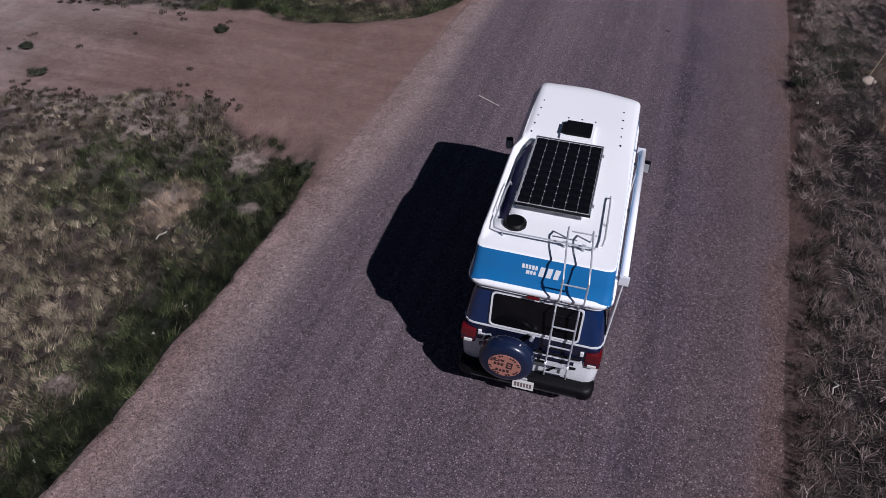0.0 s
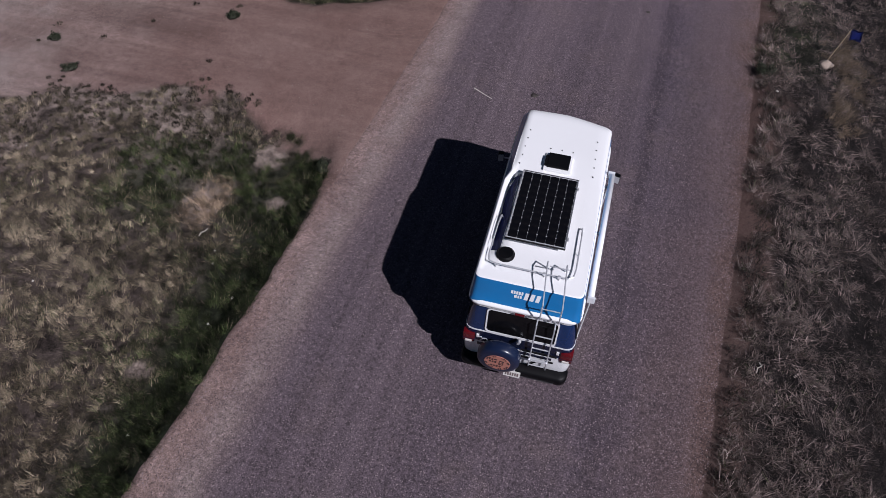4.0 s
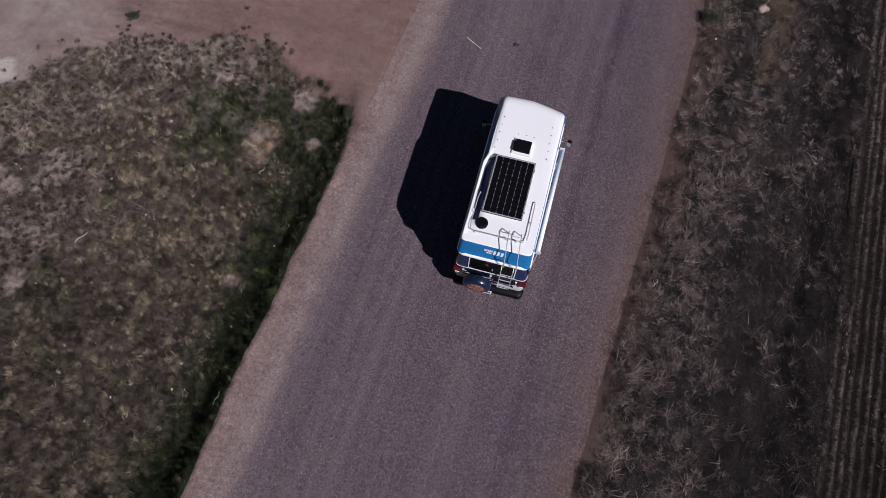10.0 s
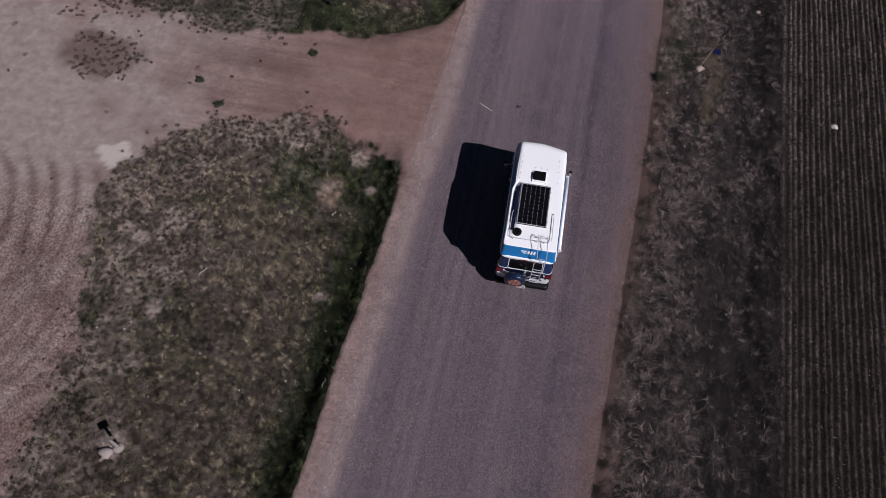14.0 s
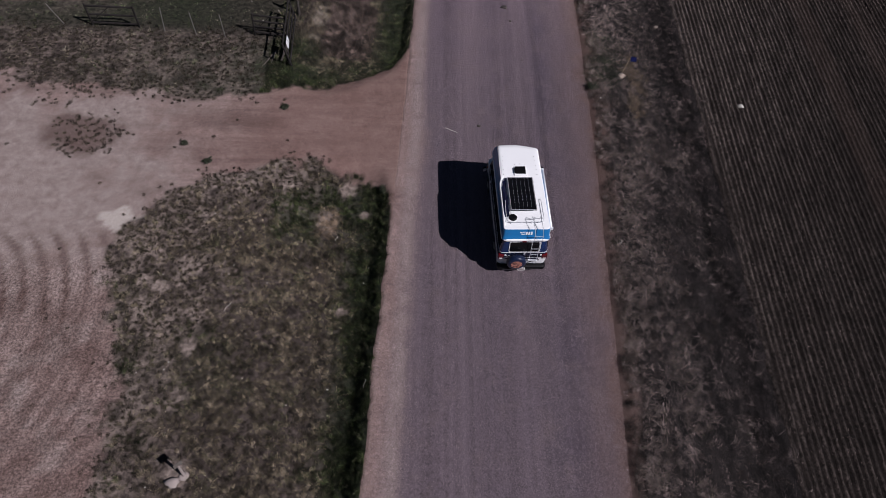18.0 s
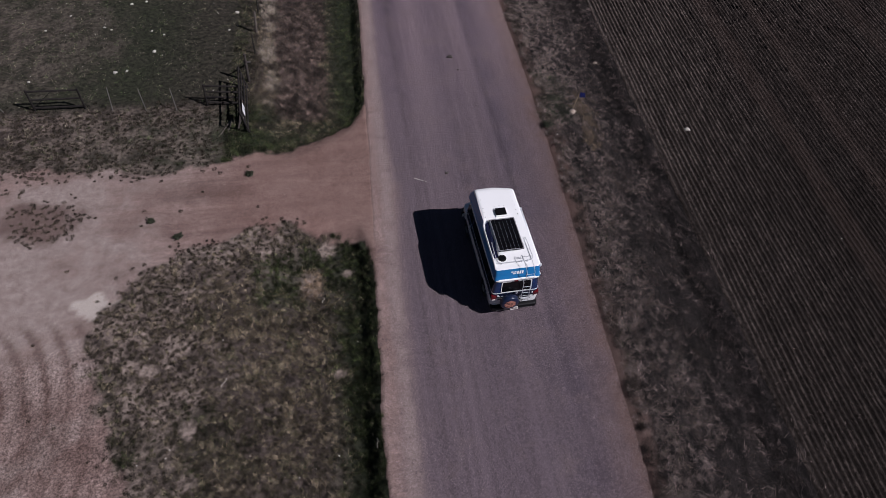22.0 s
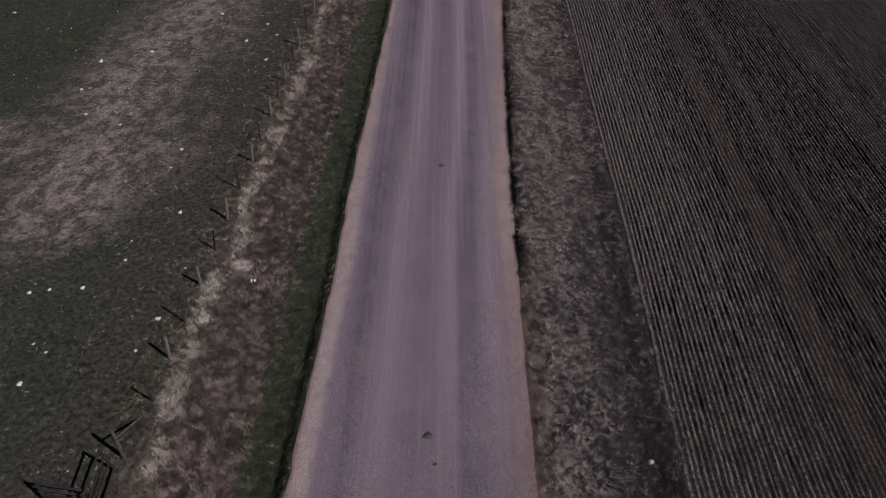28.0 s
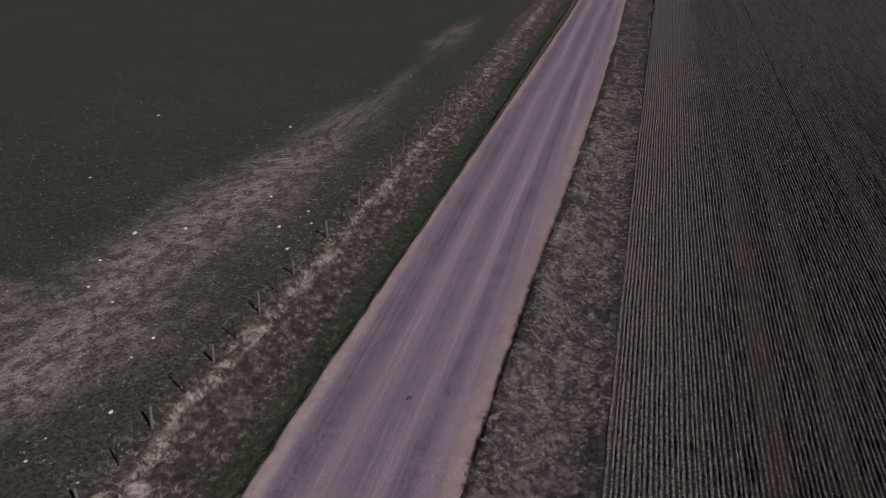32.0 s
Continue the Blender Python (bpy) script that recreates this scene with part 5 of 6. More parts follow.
    x, y, u = x[keep], y[keep], u[keep]
    far = smooth(18, 38, y)
    edge = smooth(1.6, 0.5, np.abs(u - 5.7 - 0.8 * (fbm(x, y, 1.5, 83) - 0.5)))
    dull = smooth(7.0, 8.3, u) * (1 - 0.6 * far)
    share = np.clip(green_share(x, y) * 0.8 + 0.4 * (fbm(x, y, 0.9, 73) - 0.5), 0.02, 0.9)
    tone = np.clip(0.13 + (0.44 + 0.20 * smooth(6.4, 7.6, u)) * far + 0.24 * edge - 0.13 * dull + 0.22 * smooth(3, 9, y) * smooth(30, 20, y) + 1.3 * (fbm(x, y * 0.35, 0.34, 84, 2) - 0.5) + 0.9 * (fbm(x, y * 0.4, 1.5, 111, 2) - 0.5) + rng.normal(0, 0.30, len(x)), 0, 1)
    high = 0.055 + 0.08 * smooth(0.35, 0.7, fbm(x, y, 0.5, 74)) + 0.03 * edge - 0.03 * smooth(8.5, 10, u)
    way = 9.0 * fbm(x, y, 0.7, 104) + rng.normal(0, 1.1, len(x))
    bx, by, who = bunch(x, y, 14, 0.055)
    g = (rng.random(len(who)) < share[who]).astype(float)
    blades("roadside_grass", bx, by, 0.6 * high[who], 0.0125, 2.6, VERGE, g, tone[who], "matted dead grey-brown grass on the road bank", way=way[who])

    # dead tussocks that shade one another, thick and pale beside the road
    x, y = strew(9000, 4.3, 9.6, -15, 90, DRIFT)
    u = across(x, y)
    keep = (u > road_right(y) + 0.10) & (rng.random(len(x)) < smooth(0.32, 0.60, fbm(x, y * 0.6, 0.8, 112)) * np.maximum(np.interp(u, (4.3, 6.6, 7.6, 9.6), (1.0, 0.95, 0.35, 0.25)), 0.8 * smooth(22, 34, y)))
    x, y, u = x[keep], y[keep], u[keep]
    tone = np.clip(0.30 + 0.32 * np.maximum(smooth(7.8, 6.2, u), 0.8 * smooth(22, 34, y)) + 0.12 * smooth(3, 9, y) + rng.normal(0, 0.17, len(x)), 0.02, 1)
    high = rng.uniform(0.06, 0.17, len(x)) * np.interp(u, (4.4, 7, 9.6), (1.0, 0.9, 0.6))
    bx, by, who = bunch(x, y, 50, rng.uniform(0.035, 0.095, len(x)))
    blades("dead_tussocks", bx, by, high[who], 0.0125, 1.3, VERGE, (rng.random(len(who)) < 0.10).astype(float), np.clip(tone[who] + rng.normal(0, 0.12, len(who)), 0, 1), "grey dead tussocks standing on the road bank")

    # ragged tufts that overhang the edge of the road
    y = rng.uniform(-15, 110, 1500)
    u = road_right(y) + np.where(y < 24, rng.uniform(0.10, 0.60, len(y)), rng.uniform(-0.10, 0.40, len(y)) + 0.25 * (fbm(y, 0 * y, 1.4, 125) - 0.5))
    x = u + DRIFT * (y - 5.3)
    high = np.where(y > 24, 0.20, 0.11) * (0.4 + 1.1 * fbm(x, y, 0.8, 100))
    bx, by, who = bunch(x, y, 40, 0.085)
    blades("bank_tufts", bx, by, high[who], 0.014, 0.6, VERGE, (rng.random(len(who)) < 0.3).astype(float), np.full(len(who), 0.20), "dark ragged grass tufts overhanging the road edge")

    x, y = np.concatenate([rng.normal(7.05, 0.28, 110), rng.normal(6.9, 0.22, 50)]), np.concatenate([rng.normal(10.9, 0.75, 110), rng.normal(8.7, 0.4, 50)])
    bx, by, who = bunch(x, y, 34, 0.06)
    blades("tan_verge_grass", bx, by, np.full(len(bx), 0.10), 0.012, 1.8, TAN, np.zeros(len(bx)), np.clip(0.22 + rng.normal(0, 0.14, len(x)), 0, 1)[who], "tan grass round the marker flag on the bank", way=(0.8 + rng.normal(0, 0.6, len(x)))[who])

    # bleached clumps near the field's edge
    x, y = rng.uniform(7.6, 9.9, 26), rng.normal(48.6, 1.5, 26)
    bx, by, who = bunch(x, y, 60, 0.11)
    blades("bleached_verge_clumps", bx, by, np.full(len(bx), 0.16), 0.016, 1.1, BLEACHED, np.zeros(len(bx)), np.clip(0.45 + rng.normal(0, 0.15, len(x)), 0, 1)[who], "bleached pale clumps standing in the dead verge")

    # long pale stalks lying over the bank, and tussocks that spread like stars
    x, y = strew(8000, 4.4, 10.2, -15, 75, DRIFT)
    keep = (across(x, y) > road_right(y) + 0.1) & (fbm(x, y, 1.5, 85) > 0.44)
    x, y = x[keep], y[keep]
    way = 0.9 + 1.6 * fbm(x, y, 2, 86)
    tx, ty = strew(520, 5.0, 9.8, -15, 80, DRIFT)
    bx, by, who = bunch(tx, ty, 26, 0.03)
    x, y, way = np.concatenate([x, bx]), np.concatenate([y, by]), np.concatenate([way, rng.uniform(0, 6.28, len(bx))])
    one = np.ones(len(x))
    blades("dead_stalks", x, y, 0.12 * one, 0.011, 2.0, VERGE, 0 * one, 0.55 * one, "long pale dead stalks lying on the bank", way=way)


def weeds(name, x, y, size, count, label):
    """Flat dark rosettes of short leaves, round from above."""
    who = np.repeat(np.arange(len(x)), count)
    r, a = size[who] * 0.5 * np.sqrt(rng.random(len(who))), rng.uniform(0, 2 * np.pi, len(who))
    tone = np.clip(0.45 + rng.normal(0, 0.18, len(x)), 0, 1)
    g = (rng.random(len(who)) < 0.5).astype(float)
    blades(name, x[who] + r * np.cos(a), y[who] + r * np.sin(a), 0.03 + size[who] * 0.16, 0.021, 0.7, WEED, g, tone[who], label)


WEED = grass_material("low_weeds", (0.058, 0.043, 0.034), (0.110, 0.086, 0.070), (0.030, 0.028, 0.016), (0.011, 0.010, 0.007))


def sow_weeds():
    # loose rosettes, thickest along the edges of the turf
    gx, gy = np.meshgrid(np.arange(-30, -4.6, 0.21), np.arange(-15, 13.6, 0.21))
    x, y = (gx + rng.uniform(-0.11, 0.11, gx.shape)).ravel(), (gy + rng.uniform(-0.11, 0.11, gx.shape)).ravel()
    d = bare(x, y)
    lump = fbm(x, y, 1.1, 87)
    isle = smooth(1.25, 0.6, np.hypot((x + 18.9) / 2.0, (y - 5.4) / 1.5)) + smooth(1.2, 0.5, np.hypot((x + 20.4) / 1.9, (y - 8.0) / 1.0))
    chance = 0.55 * smooth(1.1, 0.0, d) * smooth(0.40, 0.58, lump) * smooth(-6.5, -8.5, x) + 0.75 * isle * smooth(0.42, 0.55, fbm(x, y, 0.9, 88)) + 0.006
    inside = weedy(x, y) * (0.35 + 0.65 * smooth(0.32, 0.52, lump)) + 0.30 * smooth(0.40, 0.6, lump)
    chance = np.where(d < 0.1, inside, chance) * (1 - np.clip(1.5 * bald(x, y), 0, 1))
    keep = (rng.random(len(x)) < chance) & (across(x, y) < -5.9) & ((y < 6.4) | (across(x, y) < -10.2))
    x, y = x[keep], y[keep]
    size = rng.uniform(0.10, 0.26, len(x)) * (1 + 0.25 * (rng.random(len(x)) < 0.1))
    weeds("weed_rosettes", x, y, size, 50, "small dark weed rosettes on brown soil and clay")


def sow_field():
    # broken straw on the ridges of the ploughed land
    line = rng.integers(0, 130, 90000)
    y = rng.uniform(-14, 75, len(line))
    u = np.interp(y, *zip(*FIELD_EDGE)) + PITCH * (line + 0.52) + rng.normal(0, 0.04, len(line))
    keep = rng.random(len(line)) < np.interp(u, (10, 16, 37), (1.0, 0.6, 0.35)) * smooth(0.35, 0.6, fbm(u, y, 2.0, 93)) * np.interp(y, (10, 35), (0.5, 1.0))
    u, y = u[keep], y[keep]
    x = u + DRIFT * (y - 5.3)
    n = len(x)
    a, l, w = rng.normal(1.57, 0.8, n), rng.uniform(0.04, 0.14, n), rng.uniform(0.006, 0.015, n)
    z = 0.070 + rng.uniform(-0.03, 0.015, n)
    co = np.empty((n, 3, 3), np.float32)
    co[:, 0] = np.stack([x - np.sin(a) * w, y + np.cos(a) * w, z - 0.02], 1)
    co[:, 1] = np.stack([x + np.sin(a) * w, y - np.cos(a) * w, z - 0.02], 1)
    co[:, 2] = np.stack([x + np.cos(a) * l, y + np.sin(a) * l, z + 0.01], 1)
    me = mesh_from("field_straw", co.reshape(-1, 3), np.arange(3 * n).reshape(-1, 3), False)
    float_layer(me, "green", np.zeros(3 * n)), float_layer(me, "tone", np.repeat(rng.uniform(0.2, 0.75, n), 3))
    me.materials.append(VERGE)
    tagged(new("field_straw", me), "short broken straw lying on ploughed ridges", "straw", kind="stuff")


sow(), sow_weeds(), sow_field()

# ---------------------------------------------------------------- things beside the road
RUST = paint("rusty_pipe", (0.012, 0.010, 0.010), 0.8, 0.10, gloss=0.2)
OLD_WOOD = paint("weathered_wood", (0.085, 0.070, 0.060), 0.9, 0.4)
DARK_WOOD = paint("dark_wood", (0.026, 0.020, 0.018), 0.9, 0.3)
GREY_STEEL = paint("galvanised_post", (0.20, 0.19, 0.18), 0.6, 0.3, metal=0.5)
BONE = paint("pale_stone", (0.52, 0.49, 0.44), 0.85, 0.45, scale=9)
TAN_STONE = paint("tan_stone", (0.34, 0.27, 0.22), 0.9, 0.5, scale=9)
CONCRETE = paint("pale_concrete", (0.30, 0.25, 0.23), 0.9, 0.5, scale=7)
FLAG_BLUE = paint("blue_flag_vinyl", (0.020, 0.035, 0.24), 0.5, 0.15)
SHEET = paint("white_sheet_metal", (0.75, 0.75, 0.76), 0.4, 0.12)
CLOD = paint("clay_clod", (0.235, 0.165, 0.143), 0.95, 0.3, scale=9, gloss=0.15)
WIRE = paint("marker_rod", (0.42, 0.33, 0.22), 0.6, 0.2)


def on_ground(x, y):
    return float(ground_z(np.array([x]), np.array([y]))[0])


def stone_mesh(size, seed, flat=0.6):
    bm = bmesh.new()
    bmesh.ops.create_icosphere(bm, subdivisions=2, radius=size)
    for v in bm.verts:
        k = 1 + 0.85 * (noise.noise(v.co / size * 1.3 + Vector((seed, seed * 2, 0))))
        v.co = Vector((v.co.x * k * 1.2, v.co.y * k, v.co.z * k * flat))
    return bm


def build_fence():
    # steel T-posts and a few wooden ones along the pasture
    def steel(h):
        post = new("fence_post")
        bm = box((0.075, 0.020, h), (0, 0, h / 2))
        box((0.020, 0.075, h), (0, 0.030, h / 2), bm=bm)
        part("stem", bm, RUST, post)
        for k in range(5):
            part("stud", box((0.02, 0.02, 0.02), (0, -0.014, h * (0.35 + 0.13 * k))), GREY_STEEL, post)
        return tagged(post, "thin dark steel fence post standing in grass", "fence post", "posts along the pasture fence")

    def wooden(h):
        post = new("fence_post")
        bm = rod((0, 0, -0.05), (0.02, 0.01, h), 0.075, sides=9, r2=0.062)
        part("stem", bm, OLD_WOOD, post)
        part("top", rod((0.02, 0.01, h), (0.021, 0.011, h + 0.012), 0.050, sides=9, r2=0.04), DARK_WOOD, post)
        return tagged(post, "weathered round wooden fence post standing in grass", "fence post", "posts along the pasture fence")

    kinds = (steel(1.25), wooden(1.35), steel(1.60), wooden(1.2))
    spots = (17.25, 19.4, 21.4, 23.75, 26.05, 28.45, 31.0, 33.5, 35.7, 38.3, 40.5, 42.7, 45.3, 47.8, 50.3, 53.2, 56.3, 60.5, 64.3, 68.0, 72.0, 76.0, 80.2, 84.5, 88.6, 94.0)
    used = set()
    for n, y in enumerate(spots):
        x = -10.45 + DRIFT * (y - 5.3) + 0.0105 * (y - 17) + random.uniform(-0.05, 0.05)
        kind = n % 4
        m = pose(x, y, on_ground(x, y) - 0.03, random.uniform(-5, 5), random.uniform(-5, 5), random.uniform(0, 90))
        if kind in used:
            copy_thing(kinds[kind], m)
        else:
            used.add(kind)
            kinds[kind].matrix_basis = m
    # thin pale rods between the two gates
    rods = None
    for x, y, h, lean in ((-17.1, 12.95, 1.05, 4), (-15.45, 12.8, 1.35, -3), (-13.95, 12.7, 1.5, -2), (-22.35, 13.3, 1.5, -18)):
        m = pose(x, y, on_ground(x, y) - 0.03, 0, lean, 20)
        if rods is None:
            rods = new("marker_post")
            part("stem", box((0.035, 0.035, 1.4), (0, 0, 0.7), bevel=0.006), GREY_STEEL, rods)
            part("tip", box((0.04, 0.04, 0.05), (0, 0, 1.41), bevel=0.008), OLD_WOOD, rods)
            tagged(rods, "thin grey fence post between two pipe gates", "fence post", "thin posts between the gates")
            rods.matrix_basis = m
        else:
            copy_thing(rods, m)


def pipe_gate(length, height, bars, label):
    gate = new("pipe_gate")
    for x in (0, length):
        part("upright", rod((x, 0, 0), (x, 0, height + 0.06), 0.05, sides=10), RUST, gate)
    for k in range(bars):
        z = 0.22 + (height - 0.26) * k / (bars - 1)
        part("rail", rod((0, 0, z), (length, 0, z), 0.048, sides=10), RUST, gate)
    part("brace", rod((0.02, 0, 0.24), (length * 0.5, 0, height - 0.05), 0.020, sides=8), RUST, gate)
    return tagged(gate, label, "gate", "dark pipe gates by the pasture")


def build_gates():
    west = pipe_gate(2.40, 1.30, 3, "dark rusty pipe gate with three rails in the fence")
    west.matrix_basis = pose(-20.85, 13.25, on_ground(-20, 13.2) - 0.02, 4, 0, -1)
    east = pipe_gate(1.75, 1.25, 4, "dark rusty pipe panel beside the leaning gate")
    east.matrix_basis = pose(-12.45, 12.95, on_ground(-11.5, 12.8) - 0.02, -3, 0, -7)
    open_gate = new("leaning_gate")
    open_gate.matrix_basis = pose(-10.26, 10.55, on_ground(-10.3, 11.5) - 0.02, 0, -12, 3)
    tagged(open_gate, "dark pipe gate leaning open along the verge", "gate", "dark pipe gates by the pasture")
    for y in (0.0, 3.65):
        part("upright", rod((0, y, 0), (0, y, 1.42), 0.05, sides=10), RUST, open_gate)
    for z in (0.25, 0.62, 1.0, 1.36):
        part("rail", rod((0, 0, z), (0, 3.65, z), 0.042, sides=10), RUST, open_gate)
    part("middle_bar", rod((0, 1.8, 0.25), (0, 1.8, 1.36), 0.024, sides=8), RUST, open_gate)
    part("sign_plate", box((0.02, 0.62, 0.34), (0.06, 0.70, 0.95), (0, 0, 0), 0.006), SHEET, open_gate, "plain white metal sheet")
    part("plate_bar", box((0.012, 0.03, 0.36), (0.074, 0.75, 0.95), (25, 0, 0)), RUST, open_gate)
    corner = new("corner_post")
    corner.matrix_basis = pose(-10.40, 14.75, on_ground(-10.40, 14.75) - 0.05, 0, 0, 0)
    part("stem", rod((0, 0, 0), (0.02, 0, 1.75), 0.075, sides=10, r2=0.065), DARK_WOOD, corner)
    part("strut", rod((0, 0.10, 1.20), (0.03, 1.7, 0.1), 0.045, sides=8), DARK_WOOD, corner)
    part("strap", rod((0, 0, 1.30), (0.003, 0, 1.36), 0.080, sides=10), RUST, corner)
    tagged(corner, "thick dark wooden corner post with a slanting strut", "fence post")
    # boards and sticks heaped at its foot
    for n, (x, y, l, w, turn, tilt, mat) in enumerate(((-11.45, 11.05, 1.0, 0.06, 62, 9, OLD_WOOD), (-11.25, 11.1, 0.95, 0.05, 78, 12, OLD_WOOD), (-10.75, 11.35, 1.2, 0.09, 80, 10, DARK_WOOD), (-10.45, 11.0, 1.1, 0.05, 104, 14, OLD_WOOD), (-10.7, 11.9, 1.1, 0.14, 85, 6, DARK_WOOD))):
        stick = new("board")
        stick.matrix_basis = pose(x, y, on_ground(x, y) + 0.06 + 0.02 * n, 0, -tilt, turn)
        part("plank", box((l, w, 0.03), (0, 0, 0), bevel=0.006), mat, stick)
        part("nail_end", box((0.02, w * 0.9, 0.034), (l / 2 - 0.03, 0, 0)), RUST, stick)
        tagged(stick, "old weathered board lying in a heap by the gate", "board", "boards heaped by the gate")


def build_marker_flag():
    flag = new("marker_flag")
    flag.matrix_basis = pose(6.42, 10.75, on_ground(6.42, 10.75), 0, 0, 0)
    tagged(flag, "blue vinyl marker flag on a thin tan rod", "flag")
    part("rod", rod((0, 0, -0.05), (0.30, 0.22, 1.05), 0.010, sides=7), WIRE, flag)
    cloth = bmesh.new()
    bm_rows = []
    for i in range(7):
        bm_rows.append([cloth.verts.new((0.30 + 0.05 * i + 0.012 * j, 0.22 + 0.02 * math.sin(i * 1.1 + j), 1.04 - 0.06 * j + 0.012 * math.sin(i))) for j in range(6)])
    for one, two in zip(bm_rows, bm_rows[1:]):
        for j in range(5):
            cloth.faces.new((one[j], one[j + 1], two[j + 1], two[j]))
    bmesh.ops.solidify(cloth, geom=cloth.faces[:], thickness=0.004)
    part("cloth", cloth, FLAG_BLUE, flag, "faded blue cloth", True)
    stone = part("base_stone", stone_mesh(0.15, 3.3, 0.55), TAN_STONE, None, "", True)
    stone.name = "tan_rock"
    stone.location = (6.45, 10.70, on_ground(6.45, 10.70) + 0.05)
    tagged(stone, "rounded tan rock at the foot of a marker flag", "rock")


ROCKS = ((-17.39, 22.94, 0.09), (-16.59, 23.18, 0.08), (-18.60, 20.57, 0.08), (-18.18, 20.28, 0.06), (-21.66, 15.69, 0.08), (-10.95, 24.84, 0.06), (-24.64, 25.35, 0.08), (-19.73, 23.85, 0.07), (-14.06, 26.66, 0.05), (-21.77, 20.47, 0.07), (-20.66, 21.90, 0.06), (-15.6, 17.93, 0.13), (-17.42, 16.16, 0.11), (-16.83, 16.25, 0.07), (-22.7, 27.66, 0.12), (-15.14, 23.31, 0.10), (-22.11, 29.63, 0.10), (-11.24, 21.6, 0.12), (-15.93, 19.99, 0.07), (-15.24, 19.56, 0.06), (-11.63, 19.78, 0.07), (-13.88, 25.25, 0.08), (-13.78, 34.5, 0.09), (-12.33, 28.9, 0.12), (-13.9, 32.74, 0.07), (-11.13, 45.6, 0.12), (-11.08, 49.48, 0.10), (-13.04, 48.35, 0.13), (-22.0, 44.6, 0.15), (-20.5, 37.9, 0.10), (-12.05, 51.2, 0.11), (-15.75, 52.6, 0.12), (-34.4, 66.1, 0.15), (-20.9, 67.1, 0.15), (-30.9, 51.6, 0.12), (-21.86, 40.8, 0.11), (-19.06, 46.2, 0.12), (-18.1, 36.9, 0.09), (12.17, 8.75, 0.13), (9.13, 15.33, 0.12), (5.12, 8.87, 0.04), (-11.0, -1.65, 0.035), (-11.13, -2.1, 0.035))


def build_rocks():
    for n, (x, y, size) in enumerate(ROCKS):
        rock = part("rock", stone_mesh(0.85 * size, 1.7 * n, 0.5), TAN_STONE if (x, y) == (9.13, 15.33) else BONE, None, "", True)
        rock.location = (x, y, (0.02 if x > 10.4 else on_ground(x, y)) + size * 0.18)
        rock.rotation_euler = (0, 0, n * 1.3)
        where = "ploughed soil" if x > 10 else "dead verge grass" if x > 0 else "short grass" if y < 5 else "pasture grass"
        tagged(rock, "pale weathered stone lying on " + where, "rock", "" if x > 0 or y < 5 else "pale stones in the pasture")
    # far more, too small and many to count
    verts, faces = [], []
    x = np.concatenate([rng.uniform(-46, -11, 1100), rng.uniform(-14, -5.5, 60), rng.uniform(10.5, 40, 160)])
    y = np.concatenate([rng.uniform(14, 84, 1100), rng.uniform(-14, 3, 60), rng.uniform(-12, 80, 160)])
    shape = np.array([(1, 0, 0), (-0.6, 0.9, 0), (-0.7, -0.8, 0), (0.1, 0.0, 0.8)])
    for n in range(len(x)):
        z = 0.03 if x[n] > 10.4 else on_ground(x[n], y[n])
        s = rng.uniform(0.012, 0.045) * (1.3 if y[n] > 40 else 1.0)
        a = rng.uniform(0, 6.28)
        turn = np.array([[math.cos(a), -math.sin(a), 0], [math.sin(a), math.cos(a), 0], [0, 0, 1]])
        verts.append(shape @ turn.T * s + (x[n], y[n], z + 0.01))
        faces.append(np.array([(0, 1, 3), (1, 2, 3), (2, 0, 3)]) + 4 * n)
    me = mesh_from("pebbles", np.concatenate(verts), np.concatenate(faces), False)
    me.materials.append(BONE)
    tagged(new("pebbles", me), "small pale stones strewn over pasture and field", "pebbles", kind="stuff")


def build_clods():
    """Crumbs and small stones on the bare clay, too many to count."""
    x, y = rng.uniform(-26, -3.8, 9000), rng.uniform(-13, 12, 9000)
    keep = (dirt_depth(x, y) > 0.1) & (rng.random(len(x)) < smooth(0.35, 0.65, fbm(x, y, 1.6, 122)))
    x, y = x[keep], y[keep]
    z = np.where(across(x, y) > -4.9, road_z(across(x, y)), ground_z(x, y))
    shape = np.array([(1, 0, 0), (-0.6, 0.9, 0), (-0.7, -0.8, 0), (0.1, 0.0, 0.8)])
    n = len(x)
    a, size = rng.uniform(0, 6.28, n), rng.uniform(0.010, 0.032, n)
    co = np.empty((n, 4, 3))
    co[:, :, 0] = (np.cos(a)[:, None] * shape[:, 0] - np.sin(a)[:, None] * shape[:, 1]) * size[:, None] + x[:, None]
    co[:, :, 1] = (np.sin(a)[:, None] * shape[:, 0] + np.cos(a)[:, None] * shape[:, 1]) * size[:, None] + y[:, None]
    co[:, :, 2] = shape[:, 2] * size[:, None] + z[:, None] + 0.004
    faces = (np.array([(0, 1, 3), (1, 2, 3), (2, 0, 3)])[None] + 4 * np.arange(n)[:, None, None]).reshape(-1, 3)
    me = mesh_from("clods", co.reshape(-1, 3), faces, False)
    me.materials.append(CLOD)
    tagged(new("clods", me), "small clods and stones on the bare clay", "clods", kind="stuff")


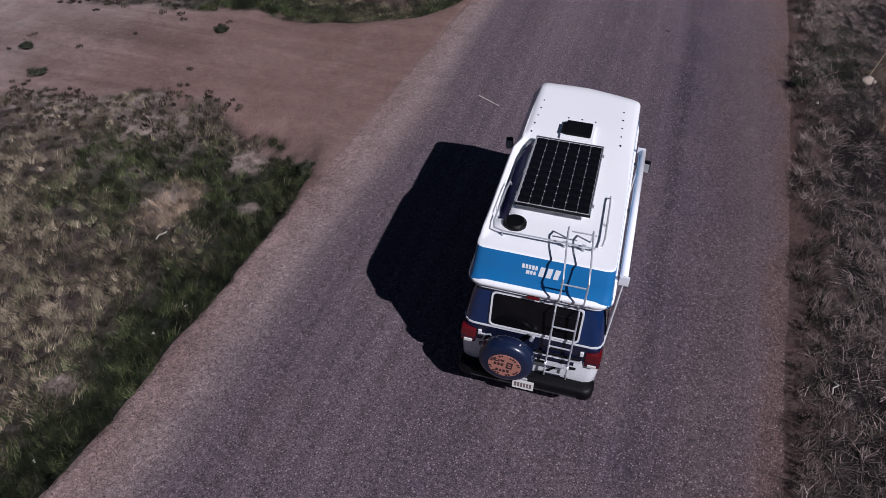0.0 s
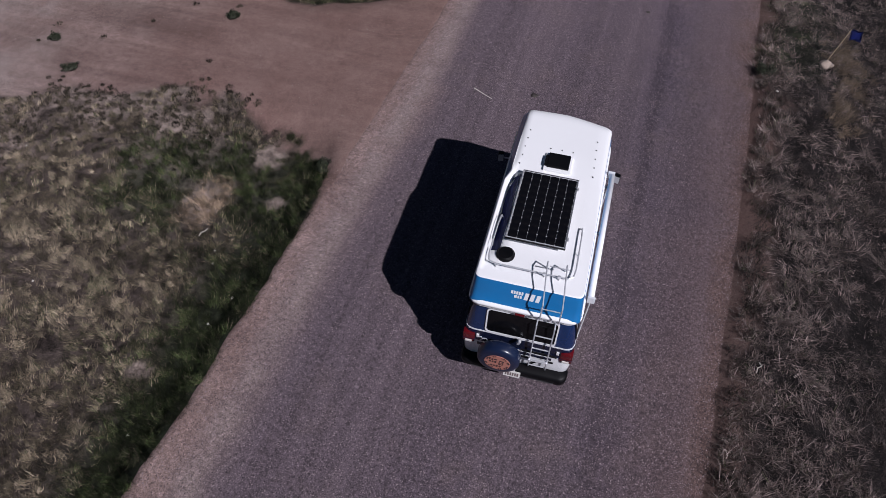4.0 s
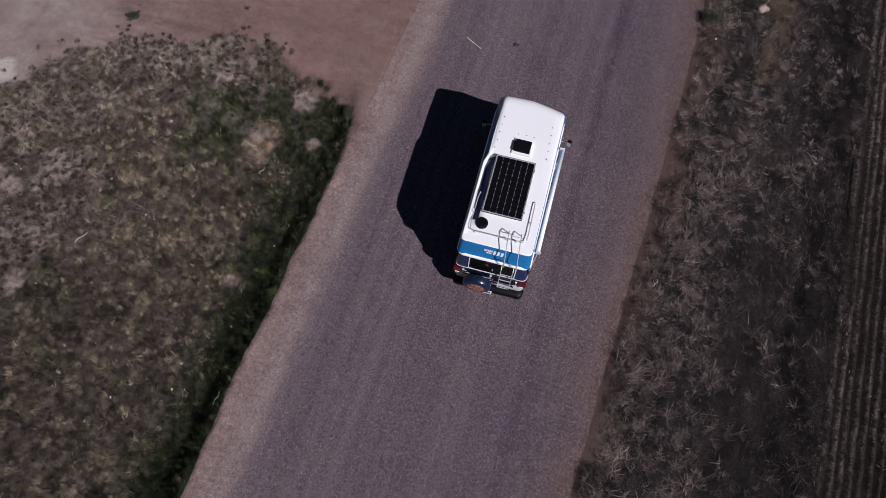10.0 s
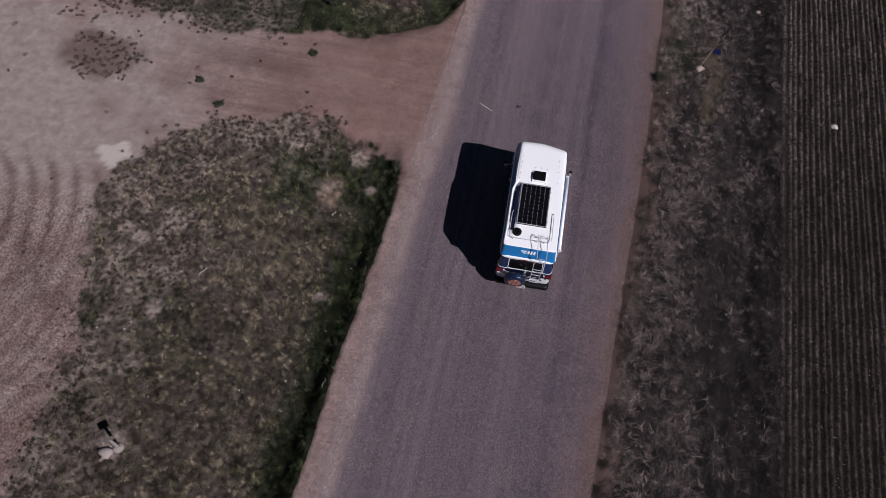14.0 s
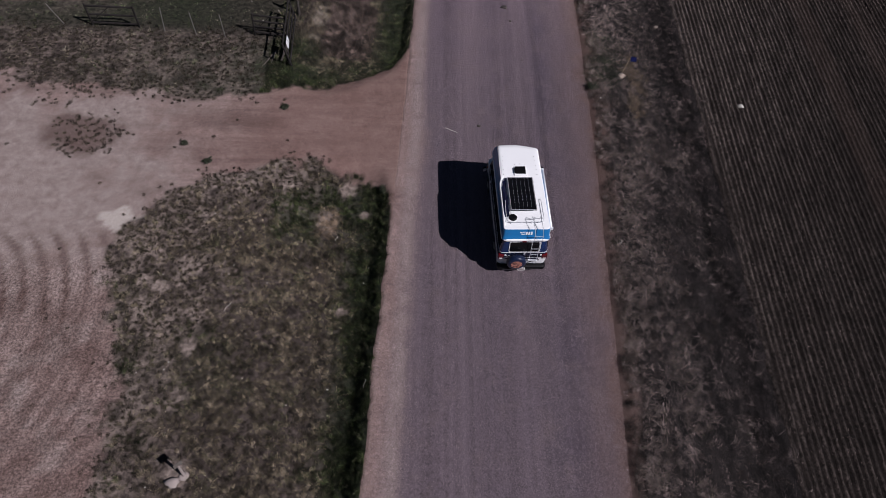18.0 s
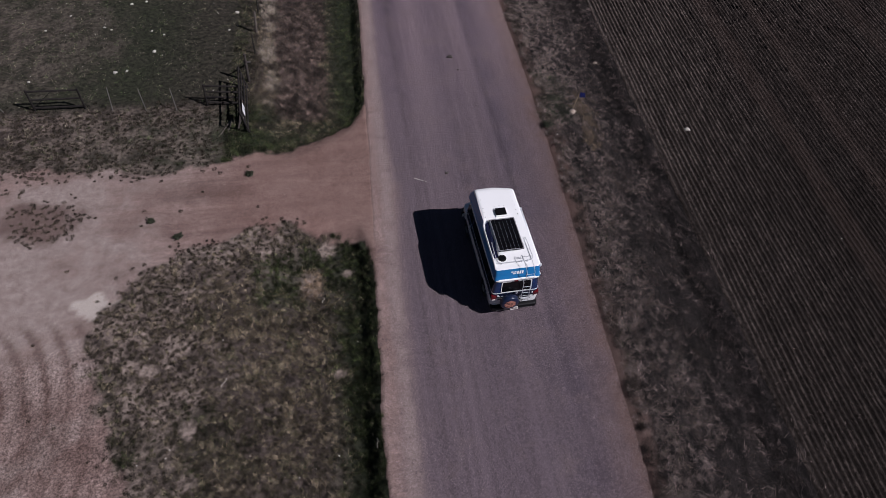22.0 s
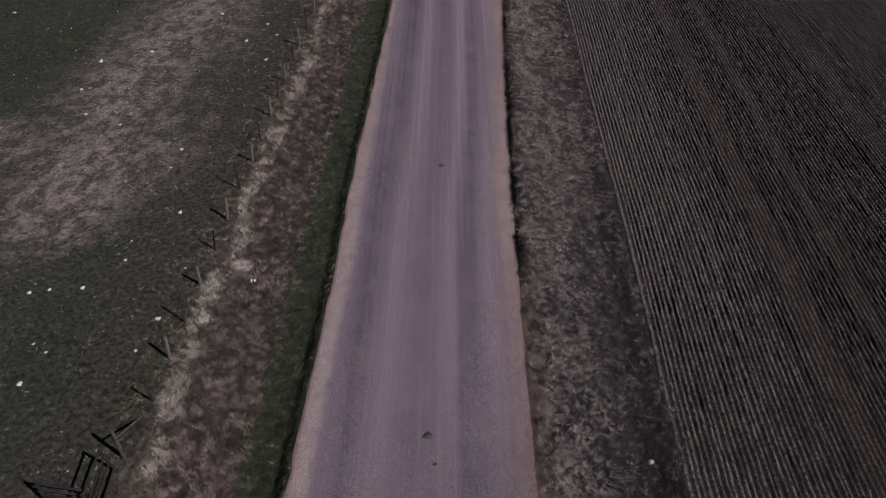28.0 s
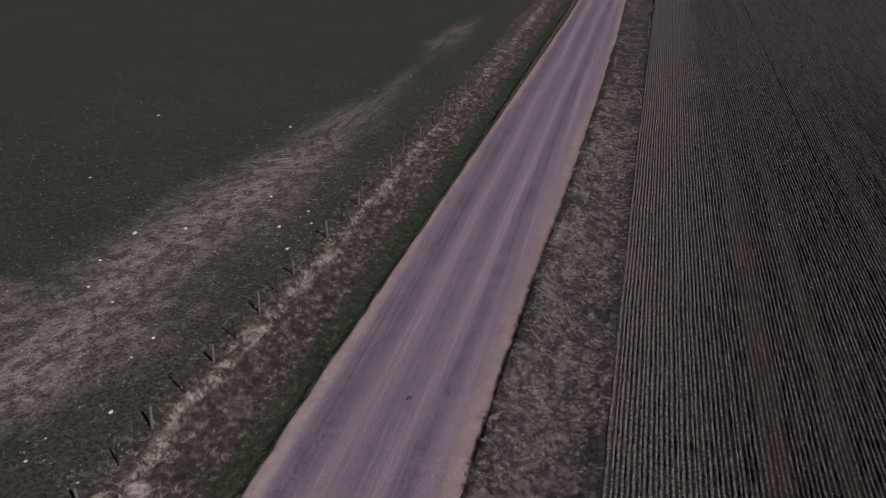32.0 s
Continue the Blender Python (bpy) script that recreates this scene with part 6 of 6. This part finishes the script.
def build_litter():
    # crushed white thing in the ditch
    trash = part("crushed_can", rod((-0.10, 0, 0.04), (0.10, 0.03, 0.05), 0.075, sides=10, r2=0.06), SHEET, None)
    trash.location = (-7.72, 24.4, on_ground(-7.72, 24.4) + 0.03)
    tagged(trash, "crushed white metal can lying in the ditch", "litter")
    part("label_band", rod((-0.03, 0.01, 0.043), (0.04, 0.02, 0.047), 0.080, sides=10, r2=0.074), FLAG_BLUE, trash)
    # survey block with a dark stake in the corner plot
    base = part("concrete_block", stone_mesh(0.20, 8.1, 0.30), CONCRETE, None, "", True)
    base.location = (-11.50, -10.35, on_ground(-11.50, -10.35) + 0.04)
    tagged(base, "broken pale concrete lump in short grass", "concrete")
    block = new("survey_marker")
    block.matrix_basis = pose(-11.16, -10.12, on_ground(-11.16, -10.12), 0, 0, 35)
    part("post", rod((0, 0, -0.05), (0.03, 0.02, 0.92), 0.055, sides=9, r2=0.045), CONCRETE, block)
    part("plate", box((0.30, 0.05, 0.22), (0.03, 0.01, 0.95), (0, 8, 12), 0.01), OLD_WOOD, block, "weathered board on the post")
    part("footing", stone_mesh(0.16, 2.6, 0.35), CONCRETE, block, "pale broken footing", True)
    tagged(block, "pale marker post with a small weathered board", "marker")
    # straws, sticks and scraps
    for x, y, l, turn in ((-10.85, -3.65, 0.42, 55), (4.83, -0.1, 0.22, 70), (-7.1, 0.1, 0.25, 60), (-5.45, -6.6, 0.35, 80)):
        straw = part("straw", pipe([(-l / 2, 0, 0.02), (-l / 6, 0.03, 0.07), (l / 6, -0.02, 0.09), (l / 2, 0.05, 0.05)], 0.010, 6), BONE, None)
        straw.matrix_basis = pose(x, y, on_ground(x, y) + 0.05, 0, 0, turn)
        tagged(straw, "bleached dry stalk lying in the grass", "stalk", "bleached stalks")
    # marks on the road
    scratch = part("pale_scratch", slab([(-0.32, -0.012), (0.32, -0.006), (0.32, 0.010), (-0.32, 0.012)], lambda a, b, out: (a, b, out), 0.004), BONE, None)
    scratch.matrix_basis = pose(-2.27, 6.25, float(road_z(across(-2.27, 6.25))) + 0.008, 0, 0, -28)
    tagged(scratch, "short pale scrape on the road surface", "scrape")
    for x, y, s in ((-0.98, 6.58, 0.09), (0.67, 15.9, 0.16), (0.95, 14.7, 0.07), (1.4, 11.5, 0.05), (1.0, 33.5, 0.12)):
        clod = part("mud_clod", stone_mesh(s, 4.4 * x, 0.25), DARK_WOOD, None, "", True)
        clod.location = (x, y, float(road_z(across(x, y))) + s * 0.10)
        tagged(clod, "dark dried mud clod on the road", "clod", "mud clods on the road")


def build_bush(x, y, size, count):
    """A low bush: short stems with many small leaves."""
    bush = new("weed_bush")
    bush.matrix_basis = pose(x, y, on_ground(x, y))
    tagged(bush, "low dark green weed bush on bare clay", "bush", "dark weed bushes on the clay")
    stems, leaves = bmesh.new(), bmesh.new()
    for k in range(9):
        a, l = 2.4 * k, size * random.uniform(0.5, 0.95)
        top = Vector((math.cos(a) * l * 0.8, math.sin(a) * l * 0.8, l * 0.6))
        rod((0, 0, -0.02), top, 0.006, stems, 5, 0.003)
        for _ in range(count):
            p = top * random.uniform(0.25, 1.1) + Vector((random.gauss(0, 0.18), random.gauss(0, 0.18), random.gauss(0, 0.10))) * size
            p.z = max(p.z, 0.01)
            d = Vector((random.gauss(0, 1), random.gauss(0, 1), random.gauss(0, 0.6))).normalized() * 0.05
            s = d.cross(Vector((0.3, 0.2, 1))).normalized() * 0.016
            leaves.faces.new([leaves.verts.new(q) for q in (p - d, p + s, p + d, p - s)])
    part("stems", stems, DARK_WOOD, bush)
    crown = part("leaves", leaves, LEAF, bush)
    return crown


LEAF = paint("dark_weed_leaf", (0.022, 0.028, 0.014), 0.7, 0.25, gloss=0.2)
build_fence(), build_gates(), build_marker_flag(), build_rocks(), build_clods(), build_litter()
for bx, by, bs in ((-5.25, 2.68, 0.26), (-10.2, 7.55, 0.22), (-14.4, 5.0, 0.20), (-13.15, 3.95, 0.24), (4.75, 9.6, 0.35)):
    build_bush(bx, by, bs, 40)
